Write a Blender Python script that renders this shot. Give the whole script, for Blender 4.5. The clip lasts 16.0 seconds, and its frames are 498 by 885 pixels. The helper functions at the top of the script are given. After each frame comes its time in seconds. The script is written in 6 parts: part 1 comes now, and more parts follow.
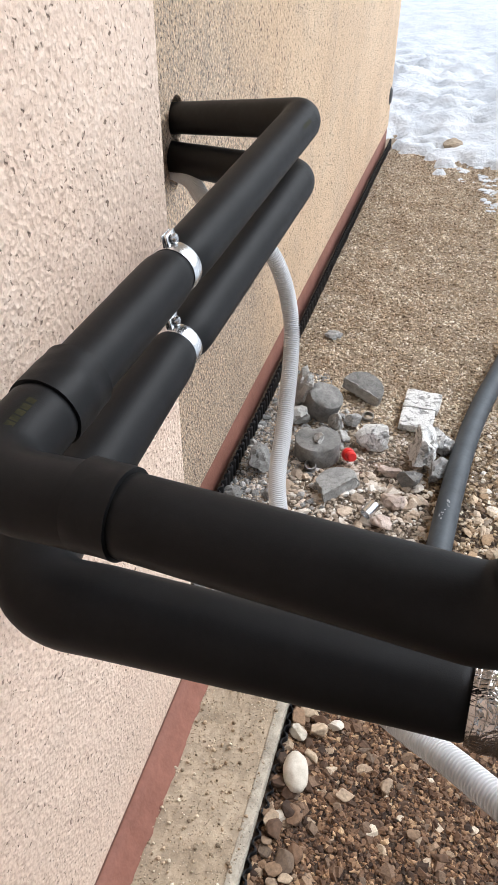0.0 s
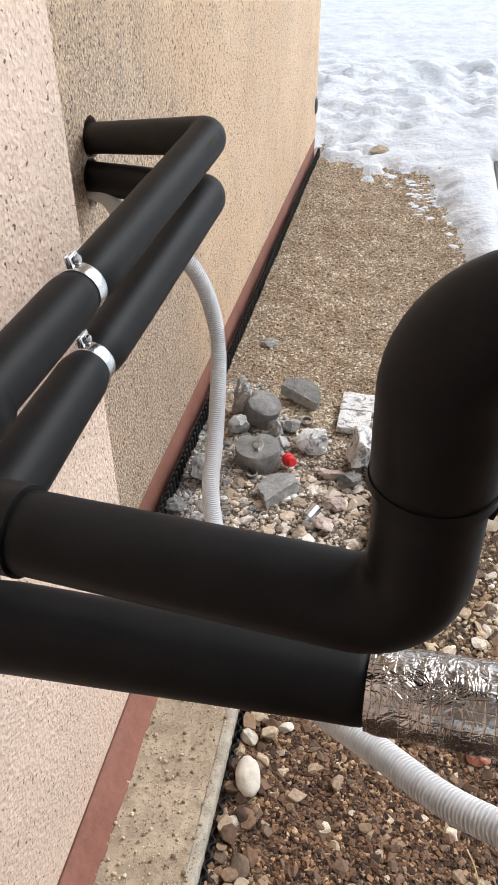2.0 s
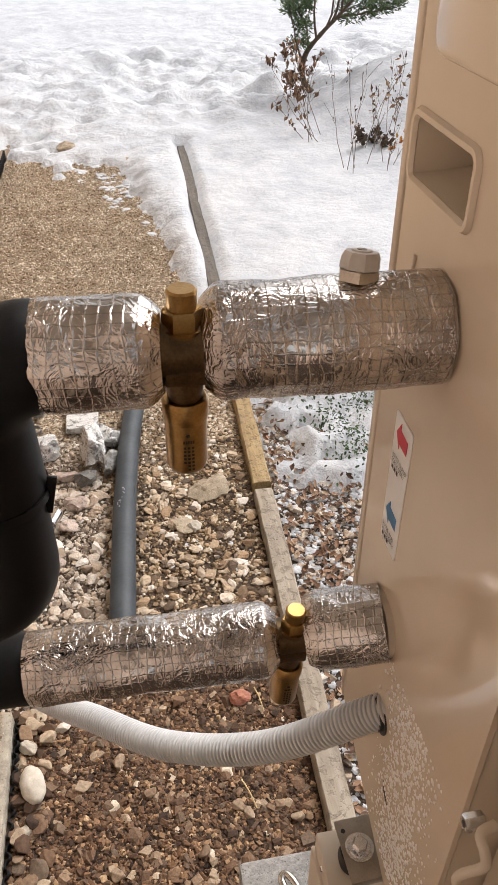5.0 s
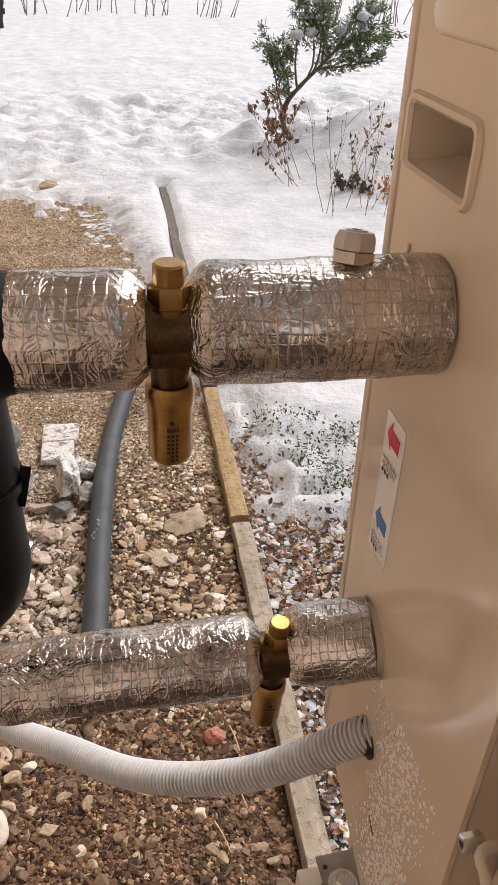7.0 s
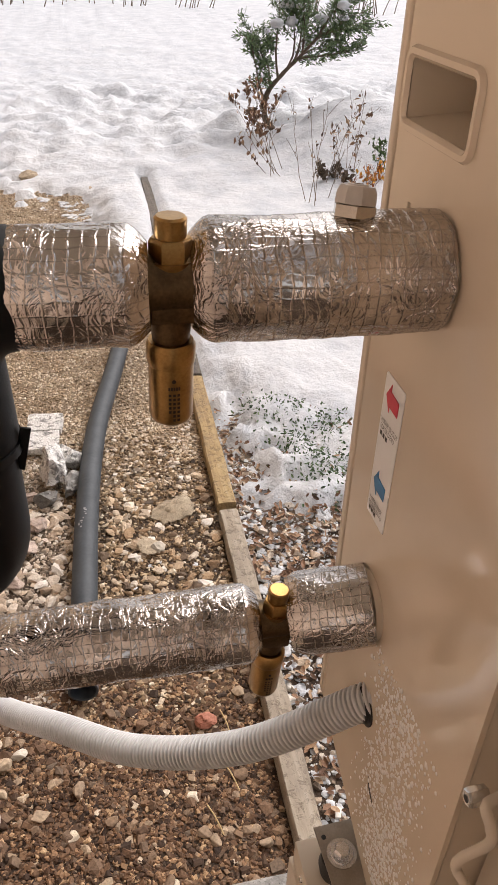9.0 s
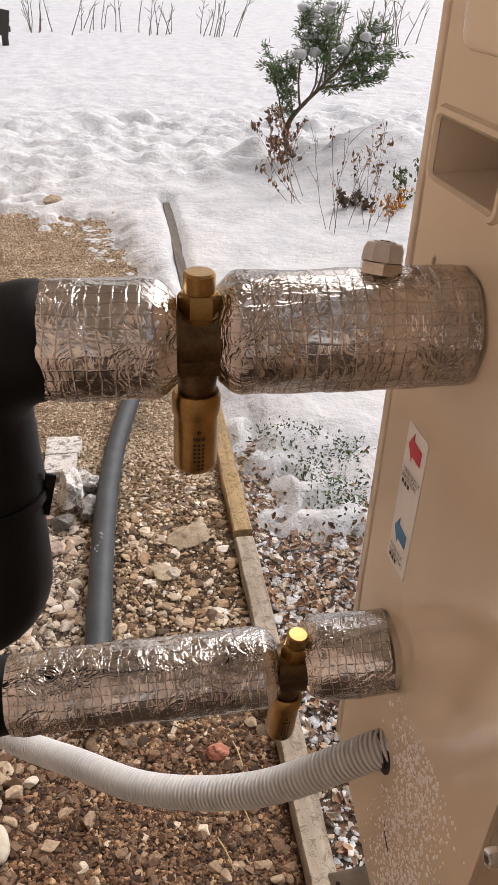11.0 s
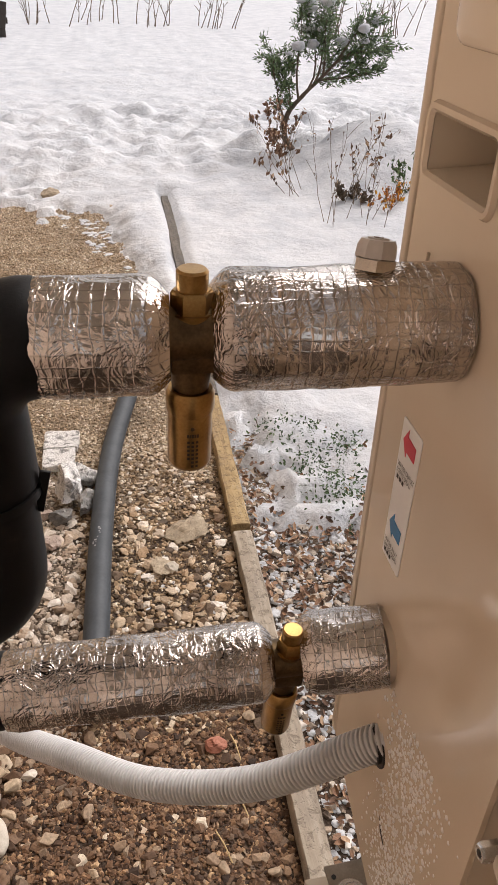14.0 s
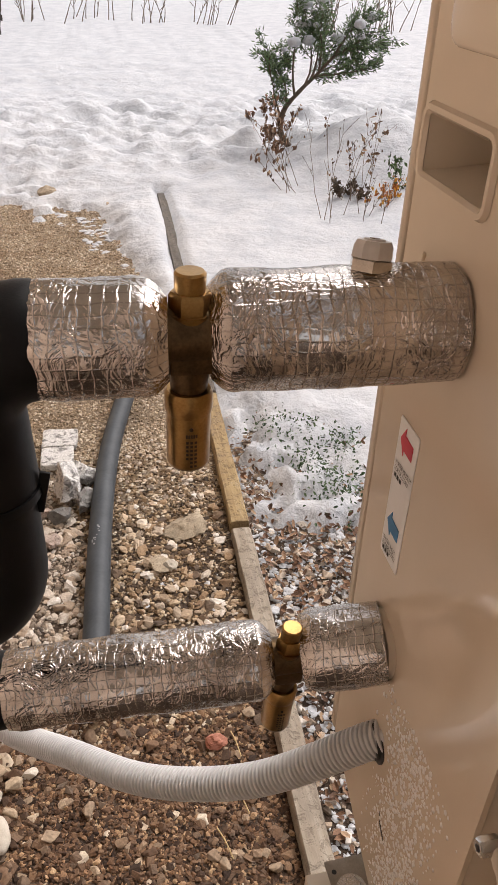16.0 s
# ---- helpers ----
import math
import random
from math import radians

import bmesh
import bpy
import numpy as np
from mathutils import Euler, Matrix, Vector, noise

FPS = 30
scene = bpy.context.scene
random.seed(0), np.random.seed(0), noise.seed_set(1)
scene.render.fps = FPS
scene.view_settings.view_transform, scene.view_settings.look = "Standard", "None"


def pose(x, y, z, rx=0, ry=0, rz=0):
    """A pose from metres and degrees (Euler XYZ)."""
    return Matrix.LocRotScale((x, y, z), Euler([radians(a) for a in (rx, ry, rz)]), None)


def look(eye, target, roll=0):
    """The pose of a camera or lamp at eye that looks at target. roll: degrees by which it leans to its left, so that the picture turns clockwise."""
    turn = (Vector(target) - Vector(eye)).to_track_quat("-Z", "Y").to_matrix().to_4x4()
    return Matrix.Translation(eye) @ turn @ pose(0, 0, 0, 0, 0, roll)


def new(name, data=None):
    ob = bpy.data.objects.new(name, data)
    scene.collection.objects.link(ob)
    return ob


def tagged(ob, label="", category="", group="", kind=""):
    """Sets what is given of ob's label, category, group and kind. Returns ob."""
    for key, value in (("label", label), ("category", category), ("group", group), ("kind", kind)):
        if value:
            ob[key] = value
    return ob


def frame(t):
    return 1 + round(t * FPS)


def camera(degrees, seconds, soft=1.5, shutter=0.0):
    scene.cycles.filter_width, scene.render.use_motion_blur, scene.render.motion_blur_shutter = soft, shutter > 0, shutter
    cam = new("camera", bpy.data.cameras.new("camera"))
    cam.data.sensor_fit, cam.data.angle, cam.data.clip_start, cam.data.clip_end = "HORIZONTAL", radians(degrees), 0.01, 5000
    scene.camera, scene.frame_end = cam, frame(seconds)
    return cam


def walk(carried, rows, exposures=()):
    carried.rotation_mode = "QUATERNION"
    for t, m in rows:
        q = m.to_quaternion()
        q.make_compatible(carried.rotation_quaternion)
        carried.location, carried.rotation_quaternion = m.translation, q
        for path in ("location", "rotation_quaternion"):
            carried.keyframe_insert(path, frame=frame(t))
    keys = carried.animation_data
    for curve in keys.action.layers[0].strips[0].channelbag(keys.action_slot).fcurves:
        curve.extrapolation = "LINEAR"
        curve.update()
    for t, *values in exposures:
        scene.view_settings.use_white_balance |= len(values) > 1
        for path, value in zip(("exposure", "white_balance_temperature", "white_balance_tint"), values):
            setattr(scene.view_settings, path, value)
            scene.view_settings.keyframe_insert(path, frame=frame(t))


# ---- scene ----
cam = camera(36.33, 16.0)
PATH = [
    (0, (0.0036, 0.0250, 1.3564), (-0.4345, 1.5598, 0.1512), 0.13),
    (0.5, (0.0160, 0.0380, 1.3846), (-0.4571, 1.6014, 0.2304), 0.10),
    (1, (0.0221, 0.0583, 1.4191), (-0.4378, 1.6603, 0.3136), 0.45),
    (1.5, (0.0197, 0.0489, 1.4008), (-0.4053, 1.6470, 0.2760), -0.09),
    (2, (0.0468, 0.0176, 1.3685), (-0.2782, 1.5958, 0.1836), -0.69),
    (2.5, (0.0890, -0.0114, 1.3766), (-0.0792, 1.5572, 0.1472), -0.08),
    (3, (0.1225, -0.0249, 1.3856), (0.0948, 1.5342, 0.1333), -0.22),
    (3.5, (0.1543, -0.0499, 1.4124), (0.2741, 1.4929, 0.1453), 0.06),
    (4, (0.1682, -0.0656, 1.4358), (0.3744, 1.4683, 0.1690), -0.22),
    (4.5, (0.1738, -0.0512, 1.4352), (0.4177, 1.4883, 0.1821), -0.57),
    (5, (0.1671, -0.0478, 1.4330), (0.4363, 1.5178, 0.2179), -0.34),
    (5.2, (0.1666, -0.0459, 1.4196), (0.4452, 1.5416, 0.2354), -0.02),
    (7.3, (0.1609, -0.0470, 1.3850), (0.5132, 1.5718, 0.2644), 1.99),
    (7.5, (0.1605, -0.0508, 1.3686), (0.5232, 1.5571, 0.2359), 2.09),
    (8, (0.1550, -0.0660, 1.3449), (0.5322, 1.5126, 0.1763), 2.06),
    (8.5, (0.1532, -0.0634, 1.3556), (0.5385, 1.5197, 0.1957), 2.03),
    (9, (0.1497, -0.0536, 1.3790), (0.5342, 1.5482, 0.2448), 2.01),
    (9.5, (0.1512, -0.0505, 1.3908), (0.5265, 1.5718, 0.2829), 1.95),
    (10, (0.1490, -0.0487, 1.3919), (0.5108, 1.5891, 0.3026), 1.88),
    (12.5, (0.1458, -0.0422, 1.3954), (0.4880, 1.6004, 0.3069), 2.38),
    (13, (0.1462, -0.0409, 1.3948), (0.4909, 1.5975, 0.3007), 2.33),
    (13.5, (0.1505, -0.0457, 1.3940), (0.4977, 1.5891, 0.2955), 2.26),
    (14, (0.1493, -0.0457, 1.3950), (0.4996, 1.5859, 0.2926), 2.20),
    (14.5, (0.1496, -0.0470, 1.3951), (0.5043, 1.5827, 0.2913), 2.22),
    (15, (0.1507, -0.0488, 1.3975), (0.5073, 1.5804, 0.2936), 2.19),
    (15.5, (0.1492, -0.0464, 1.3978), (0.5039, 1.5838, 0.2948), 2.15),
    (16, (0.1488, -0.0472, 1.3982), (0.5030, 1.5788, 0.2889), 1.94),
]
walk(cam, [(t, look(eye, target, roll)) for t, eye, target, roll in PATH],
     [(0.0, 0.40, 5850, 9), (2.0, 0.34, 6000, 10), (4.0, 0.24, 6450, 12), (5.2, 0.30, 6550, 13), (7.5, 0.20, 6750, 16), (8.7, 0.26, 6750, 16), (9.6, 0.13, 6750, 16), (16.0, 0.11, 6750, 16)])

# ---- light ----
world = bpy.data.worlds.new("sky")
scene.world = world
world.use_nodes = True
wn, wl = world.node_tree.nodes, world.node_tree.links
bg = wn["Background"]
sky = wn.new("ShaderNodeTexSky")
sky.sky_type, sky.sun_disc = "NISHITA", False
sky.sun_elevation, sky.sun_rotation = radians(48), radians(50)
sky.air_density, sky.dust_density = 1.6, 4.0
grey = wn.new("ShaderNodeHueSaturation")
grey.inputs["Saturation"].default_value = 0.22
wl.new(sky.outputs[0], grey.inputs["Color"])
wl.new(grey.outputs[0], bg.inputs["Color"])
bg.inputs["Strength"].default_value = 0.15
sun = new("sun", bpy.data.lights.new("sun", "SUN"))
sun.data.energy, sun.data.angle, sun.data.color = 1.7, radians(40), (1.0, 0.96, 0.91)
sun.matrix_world = look((3.6, 3.0, 5.2), (0, 0, 0))


# ---- materials ----
def nodes_of(name):
    m = bpy.data.materials.new(name)
    m.use_nodes = True
    nt = m.node_tree
    return m, nt, nt.nodes["Principled BSDF"]


def ramp(nt, fac, stops, soft="LINEAR"):
    r = nt.nodes.new("ShaderNodeValToRGB")
    r.color_ramp.interpolation = soft
    els = r.color_ramp.elements
    for i, (p, c) in enumerate(stops):
        e = els[i] if i < 2 else els.new(p)
        e.position, e.color = p, (*c, 1)
    nt.links.new(fac, r.inputs[0])
    return r.outputs[0]


def noise_tex(nt, scale, detail=4, rough=0.55, vec=None, dist=0.0):
    n = nt.nodes.new("ShaderNodeTexNoise")
    n.inputs["Scale"].default_value, n.inputs["Detail"].default_value = scale, detail
    n.inputs["Roughness"].default_value, n.inputs["Distortion"].default_value = rough, dist
    if vec is None:
        vec = nt.nodes.new("ShaderNodeNewGeometry").outputs["Position"]
    nt.links.new(vec, n.inputs["Vector"])
    return n.outputs["Fac"]


def voronoi_tex(nt, scale, out="Distance", feature="F1", vec=None):
    n = nt.nodes.new("ShaderNodeTexVoronoi")
    n.feature = feature
    n.inputs["Scale"].default_value = scale
    if vec is None:
        vec = nt.nodes.new("ShaderNodeNewGeometry").outputs["Position"]
    nt.links.new(vec, n.inputs["Vector"])
    return n.outputs[out]


def mix(nt, fac, a, b, mode="MIX"):
    n = nt.nodes.new("ShaderNodeMix")
    n.data_type, n.blend_type = "RGBA", mode
    for sock, v in ((n.inputs[0], fac), (n.inputs[6], a), (n.inputs[7], b)):
        if isinstance(v, (int, float)):
            sock.default_value = v
        elif isinstance(v, tuple):
            sock.default_value = (*v, 1)
        else:
            nt.links.new(v, sock)
    return n.outputs[2]


def maths(nt, op, a, b=0.0, c=0.0):
    n = nt.nodes.new("ShaderNodeMath")
    n.operation = op
    for sock, v in zip(n.inputs, (a, b, c)):
        if isinstance(v, (int, float)):
            sock.default_value = v
        else:
            nt.links.new(v, sock)
    return n.outputs[0]


def bump(nt, bsdf, height, strength, distance, under=None):
    b = nt.nodes.new("ShaderNodeBump")
    b.inputs["Strength"].default_value, b.inputs["Distance"].default_value = strength, distance
    nt.links.new(height, b.inputs["Height"])
    if under is not None:
        nt.links.new(under, b.inputs["Normal"])
    nt.links.new(b.outputs[0], bsdf.inputs["Normal"])
    return b.outputs[0]


def island(nt):
    return nt.nodes.new("ShaderNodeNewGeometry").outputs["Random Per Island"]


def simple(name, dark, light, scale, rough, metal=0.0, bstr=0.3, bdist=0.001, bscale=None, rvar=0.1, coat=0.0, spec=0.5):
    """Two tones by coarse and fine noise, uneven gloss and a fine relief."""
    m, nt, b = nodes_of(name)
    f = maths(nt, "ADD", maths(nt, "MULTIPLY", noise_tex(nt, scale), 0.65), maths(nt, "MULTIPLY", noise_tex(nt, scale * 9, 3), 0.35))
    nt.links.new(ramp(nt, f, [(0.34, dark), (0.66, light)]), b.inputs["Base Color"])
    r = nt.nodes.new("ShaderNodeMapRange")
    r.inputs["To Min"].default_value, r.inputs["To Max"].default_value = rough - rvar, rough + rvar
    nt.links.new(noise_tex(nt, scale * 2.3), r.inputs["Value"])
    nt.links.new(r.outputs[0], b.inputs["Roughness"])
    b.inputs["Metallic"].default_value = metal
    b.inputs["Coat Weight"].default_value = coat
    b.inputs["Specular IOR Level"].default_value = spec
    if bstr:
        bump(nt, b, noise_tex(nt, bscale or scale * 12, 5), bstr, bdist)
    return m


def stucco_mat(warm, slurry_shade=False, pit=(0.26, 0.18, 0.125), relief=0.6, pitted=0.285):
    m, nt, b = nodes_of("stucco")
    grain = noise_tex(nt, 115, 3, 0.62)
    lumps = voronoi_tex(nt, 150)
    big = noise_tex(nt, 2.2, 3)
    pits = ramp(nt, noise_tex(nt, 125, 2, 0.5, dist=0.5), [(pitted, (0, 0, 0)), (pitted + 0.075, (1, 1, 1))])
    tone = ramp(nt, maths(nt, "ADD", maths(nt, "MULTIPLY", grain, 0.6), maths(nt, "MULTIPLY", big, 0.4)),
                [(0.30, warm[0]), (0.48, warm[1]), (0.68, warm[2])])
    grime = ramp(nt, noise_tex(nt, 4.5, 5, 0.6), [(0.48, (0, 0, 0)), (0.70, (1, 1, 1))])
    tone = mix(nt, maths(nt, "MULTIPLY", grime, 0.30), tone, (0.45, 0.35, 0.27))
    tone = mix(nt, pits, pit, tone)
    if slurry_shade:   # grey drilling slurry splashed round the pipe holes and run down the wall; also paints the step's shade
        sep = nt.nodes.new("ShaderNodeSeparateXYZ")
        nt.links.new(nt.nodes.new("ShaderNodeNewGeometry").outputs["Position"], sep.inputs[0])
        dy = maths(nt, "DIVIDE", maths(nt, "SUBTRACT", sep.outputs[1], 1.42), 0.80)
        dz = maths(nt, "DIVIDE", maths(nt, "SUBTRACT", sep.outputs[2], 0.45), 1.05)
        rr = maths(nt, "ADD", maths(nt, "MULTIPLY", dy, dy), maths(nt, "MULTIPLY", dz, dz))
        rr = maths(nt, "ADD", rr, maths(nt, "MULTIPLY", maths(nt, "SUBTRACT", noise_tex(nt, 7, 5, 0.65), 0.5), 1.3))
        stain_shade = ramp(nt, rr, [(0.25, (1, 1, 1)), (1.15, (0, 0, 0))])
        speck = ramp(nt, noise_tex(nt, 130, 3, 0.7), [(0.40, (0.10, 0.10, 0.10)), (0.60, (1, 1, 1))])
        tone = mix(nt, maths(nt, "MULTIPLY", maths(nt, "MULTIPLY", stain_shade, speck), 0.88), tone, (0.20, 0.17, 0.145))
    nt.links.new(tone, b.inputs["Base Color"])
    b.inputs["Roughness"].default_value = 0.92
    h = maths(nt, "ADD", maths(nt, "MULTIPLY", grain, 1.0), maths(nt, "MULTIPLY", lumps, 0.6))
    h = maths(nt, "ADD", h, maths(nt, "MULTIPLY", pits, 0.6))
    bump(nt, b, h, relief, 0.004)
    return m


def stone_mat(name, stops, rough=0.9, grain=260, single_objects=False, patches=None):
    m, nt, b = nodes_of(name)
    base = ramp(nt, nt.nodes.new("ShaderNodeObjectInfo").outputs["Random"] if single_objects else island(nt), stops)
    f = noise_tex(nt, grain, 4, 0.65)
    if patches:   # damp and sandy patches of the bed
        base = mix(nt, ramp(nt, noise_tex(nt, 6.5, 6, 0.66), [(0.44, (1, 1, 1)), (0.58, (0, 0, 0))]), base, mix(nt, 1.0, base, patches, "MULTIPLY"))
    nt.links.new(mix(nt, 0.55, base, ramp(nt, f, [(0.3, (0.25, 0.25, 0.25)), (0.7, (0.85, 0.85, 0.85))]), "OVERLAY"), b.inputs["Base Color"])
    b.inputs["Roughness"].default_value = rough
    bump(nt, b, f, 0.4, 0.0012)
    return m


def concrete_mat(name, dark, light, grain=45):
    m, nt, b = nodes_of(name)
    big, fine = noise_tex(nt, grain * 0.25, 5), noise_tex(nt, grain * 6, 4, 0.7)
    c = ramp(nt, maths(nt, "ADD", maths(nt, "MULTIPLY", big, 0.6), maths(nt, "MULTIPLY", fine, 0.4)), [(0.34, dark), (0.64, light)])
    specks = ramp(nt, voronoi_tex(nt, grain * 3.2), [(0.13, (0.22, 0.21, 0.2)), (0.22, (1, 1, 1))])
    blot = ramp(nt, noise_tex(nt, grain * 0.9, 5, 0.7, dist=0.8), [(0.40, (0.62, 0.62, 0.62)), (0.58, (1, 1, 1))])
    c = mix(nt, 0.75, c, blot, "MULTIPLY")
    nt.links.new(mix(nt, 0.6, c, specks, "MULTIPLY"), b.inputs["Base Color"])
    b.inputs["Roughness"].default_value = 0.92
    pore = ramp(nt, voronoi_tex(nt, grain * 2.2), [(0.10, (0, 0, 0)), (0.2, (1, 1, 1))])
    bump(nt, b, maths(nt, "ADD", maths(nt, "MULTIPLY", fine, 0.7), pore), 0.7, 0.0024)
    return m


def mortar_mat():
    """White crumbling mortar with grey cement smears and pits."""
    m, nt, b = nodes_of("pale_mortar")
    fine, mid = noise_tex(nt, 320, 4, 0.7), noise_tex(nt, 48, 5, 0.68, dist=0.7)
    c = ramp(nt, fine, [(0.3, (0.60, 0.59, 0.565)), (0.65, (0.84, 0.83, 0.81))])
    c = mix(nt, ramp(nt, mid, [(0.50, (0, 0, 0)), (0.62, (1, 1, 1))]), c, (0.22, 0.215, 0.205))
    c = mix(nt, ramp(nt, voronoi_tex(nt, 240), [(0.10, (1, 1, 1)), (0.2, (0, 0, 0))]), c, (0.13, 0.12, 0.115))
    nt.links.new(c, b.inputs["Base Color"])
    b.inputs["Roughness"].default_value = 0.93
    bump(nt, b, maths(nt, "ADD", maths(nt, "MULTIPLY", mid, 1.6), fine), 0.9, 0.004)
    return m


def foil_mat():
    m, nt, b = nodes_of("aluminium_foil")
    uv = nt.nodes.new("ShaderNodeUVMap").outputs[0]
    wob = nt.nodes.new("ShaderNodeVectorMath")
    wob.operation = "MULTIPLY_ADD"
    nz = nt.nodes.new("ShaderNodeTexNoise")
    nz.inputs["Scale"].default_value = 60
    nt.links.new(uv, nz.inputs["Vector"])
    nt.links.new(nz.outputs["Color"], wob.inputs[0])
    wob.inputs[1].default_value = (0.006, 0.006, 0)
    nt.links.new(uv, wob.inputs[2])
    sep = nt.nodes.new("ShaderNodeSeparateXYZ")
    nt.links.new(wob.outputs[0], sep.inputs[0])
    thread = 0.0
    for k in (0, 1):
        w = maths(nt, "PINGPONG", sep.outputs[k], 0.0032)
        w = maths(nt, "SUBTRACT", 1.0, maths(nt, "MINIMUM", maths(nt, "MULTIPLY", w, 1 / 0.0007), 1.0))
        thread = w if k == 0 else maths(nt, "MAXIMUM", thread, w)
    patch = ramp(nt, noise_tex(nt, 16, 3, 0.5), [(0.40, (0.22, 0.22, 0.22)), (0.60, (1, 1, 1))])
    crumple = voronoi_tex(nt, 85, "Distance", "F1")
    fold = noise_tex(nt, 62, 3, 0.5, dist=1.7)
    ridge = maths(nt, "ABSOLUTE", maths(nt, "SUBTRACT", maths(nt, "MULTIPLY", fold, 2.0), 1.0))
    # warm and dark reflections are painted into the foil's base colour as patches
    tone = ramp(nt, noise_tex(nt, 26, 4), [(0.36, (0.36, 0.325, 0.30)), (0.62, (0.72, 0.68, 0.645))])
    nt.links.new(mix(nt, maths(nt, "MULTIPLY", thread, 0.42), tone, (0.17, 0.15, 0.135)), b.inputs["Base Color"])
    b.inputs["Metallic"].default_value = 1.0
    nt.links.new(ramp(nt, fold, [(0.3, (0.10, 0.10, 0.10)), (0.75, (0.20, 0.20, 0.20))]), b.inputs["Roughness"])
    h = maths(nt, "ADD", maths(nt, "MULTIPLY", crumple, 0.5), maths(nt, "MULTIPLY", ridge, -1.0))
    h = maths(nt, "MULTIPLY", h, patch)
    h = maths(nt, "ADD", h, maths(nt, "MULTIPLY", thread, 0.08))
    bump(nt, b, h, 0.75, 0.0026)
    return m


def snow_mat():
    m, nt, b = nodes_of("snow")
    f = noise_tex(nt, 6, 6, 0.6)
    nt.links.new(ramp(nt, f, [(0.3, (0.45, 0.475, 0.51)), (0.6, (0.585, 0.60, 0.62))]), b.inputs["Base Color"])
    b.inputs["Roughness"].default_value = 0.75
    b.inputs["Subsurface Weight"].default_value = 0.0
    bump(nt, b, maths(nt, "ADD", maths(nt, "ADD", noise_tex(nt, 28, 5, 0.6), maths(nt, "MULTIPLY", noise_tex(nt, 9, 4, 0.6), 1.6)), maths(nt, "MULTIPLY", noise_tex(nt, 160, 3), 0.2)), 0.45, 0.024)
    return m


def soil_mat():
    m, nt, b = nodes_of("gravelly_soil")
    f, g = noise_tex(nt, 3.5, 5), noise_tex(nt, 180, 4, 0.7)
    c = ramp(nt, maths(nt, "ADD", maths(nt, "MULTIPLY", f, 0.4), maths(nt, "MULTIPLY", g, 0.6)),
             [(0.32, (0.022, 0.014, 0.009)), (0.5, (0.062, 0.040, 0.026)), (0.68, (0.13, 0.09, 0.06))])
    sand = ramp(nt, g, [(0.3, (0.11, 0.08, 0.052)), (0.5, (0.25, 0.19, 0.13)), (0.7, (0.42, 0.33, 0.235))])
    sep = nt.nodes.new("ShaderNodeSeparateXYZ")
    nt.links.new(nt.nodes.new("ShaderNodeNewGeometry").outputs["Position"], sep.inputs[0])
    reach = maths(nt, "ADD", sep.outputs[1], maths(nt, "MULTIPLY", noise_tex(nt, 2.5, 4), 1.0))
    bed = ramp(nt, maths(nt, "DIVIDE", maths(nt, "SUBTRACT", reach, 1.8), 1.0), [(0.2, (0, 0, 0)), (0.6, (1, 1, 1))])
    nt.links.new(mix(nt, bed, c, sand), b.inputs["Base Color"])
    b.inputs["Roughness"].default_value = 0.95
    bump(nt, b, maths(nt, "ADD", g, voronoi_tex(nt, 130)), 0.8, 0.004)
    return m


def wood_mat(name, stops, along="y"):
    m, nt, b = nodes_of(name)
    mp = nt.nodes.new("ShaderNodeMapping")
    mp.inputs["Scale"].default_value = (60, 3, 60) if along == "y" else (60, 60, 3)
    nt.links.new(nt.nodes.new("ShaderNodeNewGeometry").outputs["Position"], mp.inputs[0])
    g = noise_tex(nt, 1.0, 5, 0.6, mp.outputs[0], 0.6)
    big = noise_tex(nt, 9.0, 6, 0.65)
    c = ramp(nt, maths(nt, "ADD", maths(nt, "MULTIPLY", g, 0.45), maths(nt, "MULTIPLY", big, 0.55)), stops)
    dirt = ramp(nt, noise_tex(nt, 55, 5, 0.7, dist=0.6), [(0.50, (0, 0, 0)), (0.64, (1, 1, 1))])
    nt.links.new(mix(nt, maths(nt, "MULTIPLY", dirt, 0.65), c, stops[0][1]), b.inputs["Base Color"])
    nt.links.new(ramp(nt, big, [(0.35, (0.55, 0.55, 0.55)), (0.6, (0.9, 0.9, 0.9))]), b.inputs["Roughness"])
    bump(nt, b, maths(nt, "ADD", g, maths(nt, "MULTIPLY", dirt, -0.6)), 0.7, 0.003)
    return m


def paint_mat(name, tone, rough):
    m, nt, b = nodes_of(name)
    d = tuple(v * 0.93 for v in tone)
    nt.links.new(ramp(nt, noise_tex(nt, 7, 5), [(0.35, d), (0.65, tone)]), b.inputs["Base Color"])
    nt.links.new(ramp(nt, noise_tex(nt, 14, 5), [(0.3, (rough - 0.06,) * 3), (0.7, (rough + 0.08,) * 3)]), b.inputs["Roughness"])
    b.inputs["Coat Weight"].default_value = 0.35 if rough < 0.2 else 0.0
    b.inputs["Coat Roughness"].default_value = 0.04
    bump(nt, b, noise_tex(nt, 420, 2), 0.06, 0.0006)
    return m


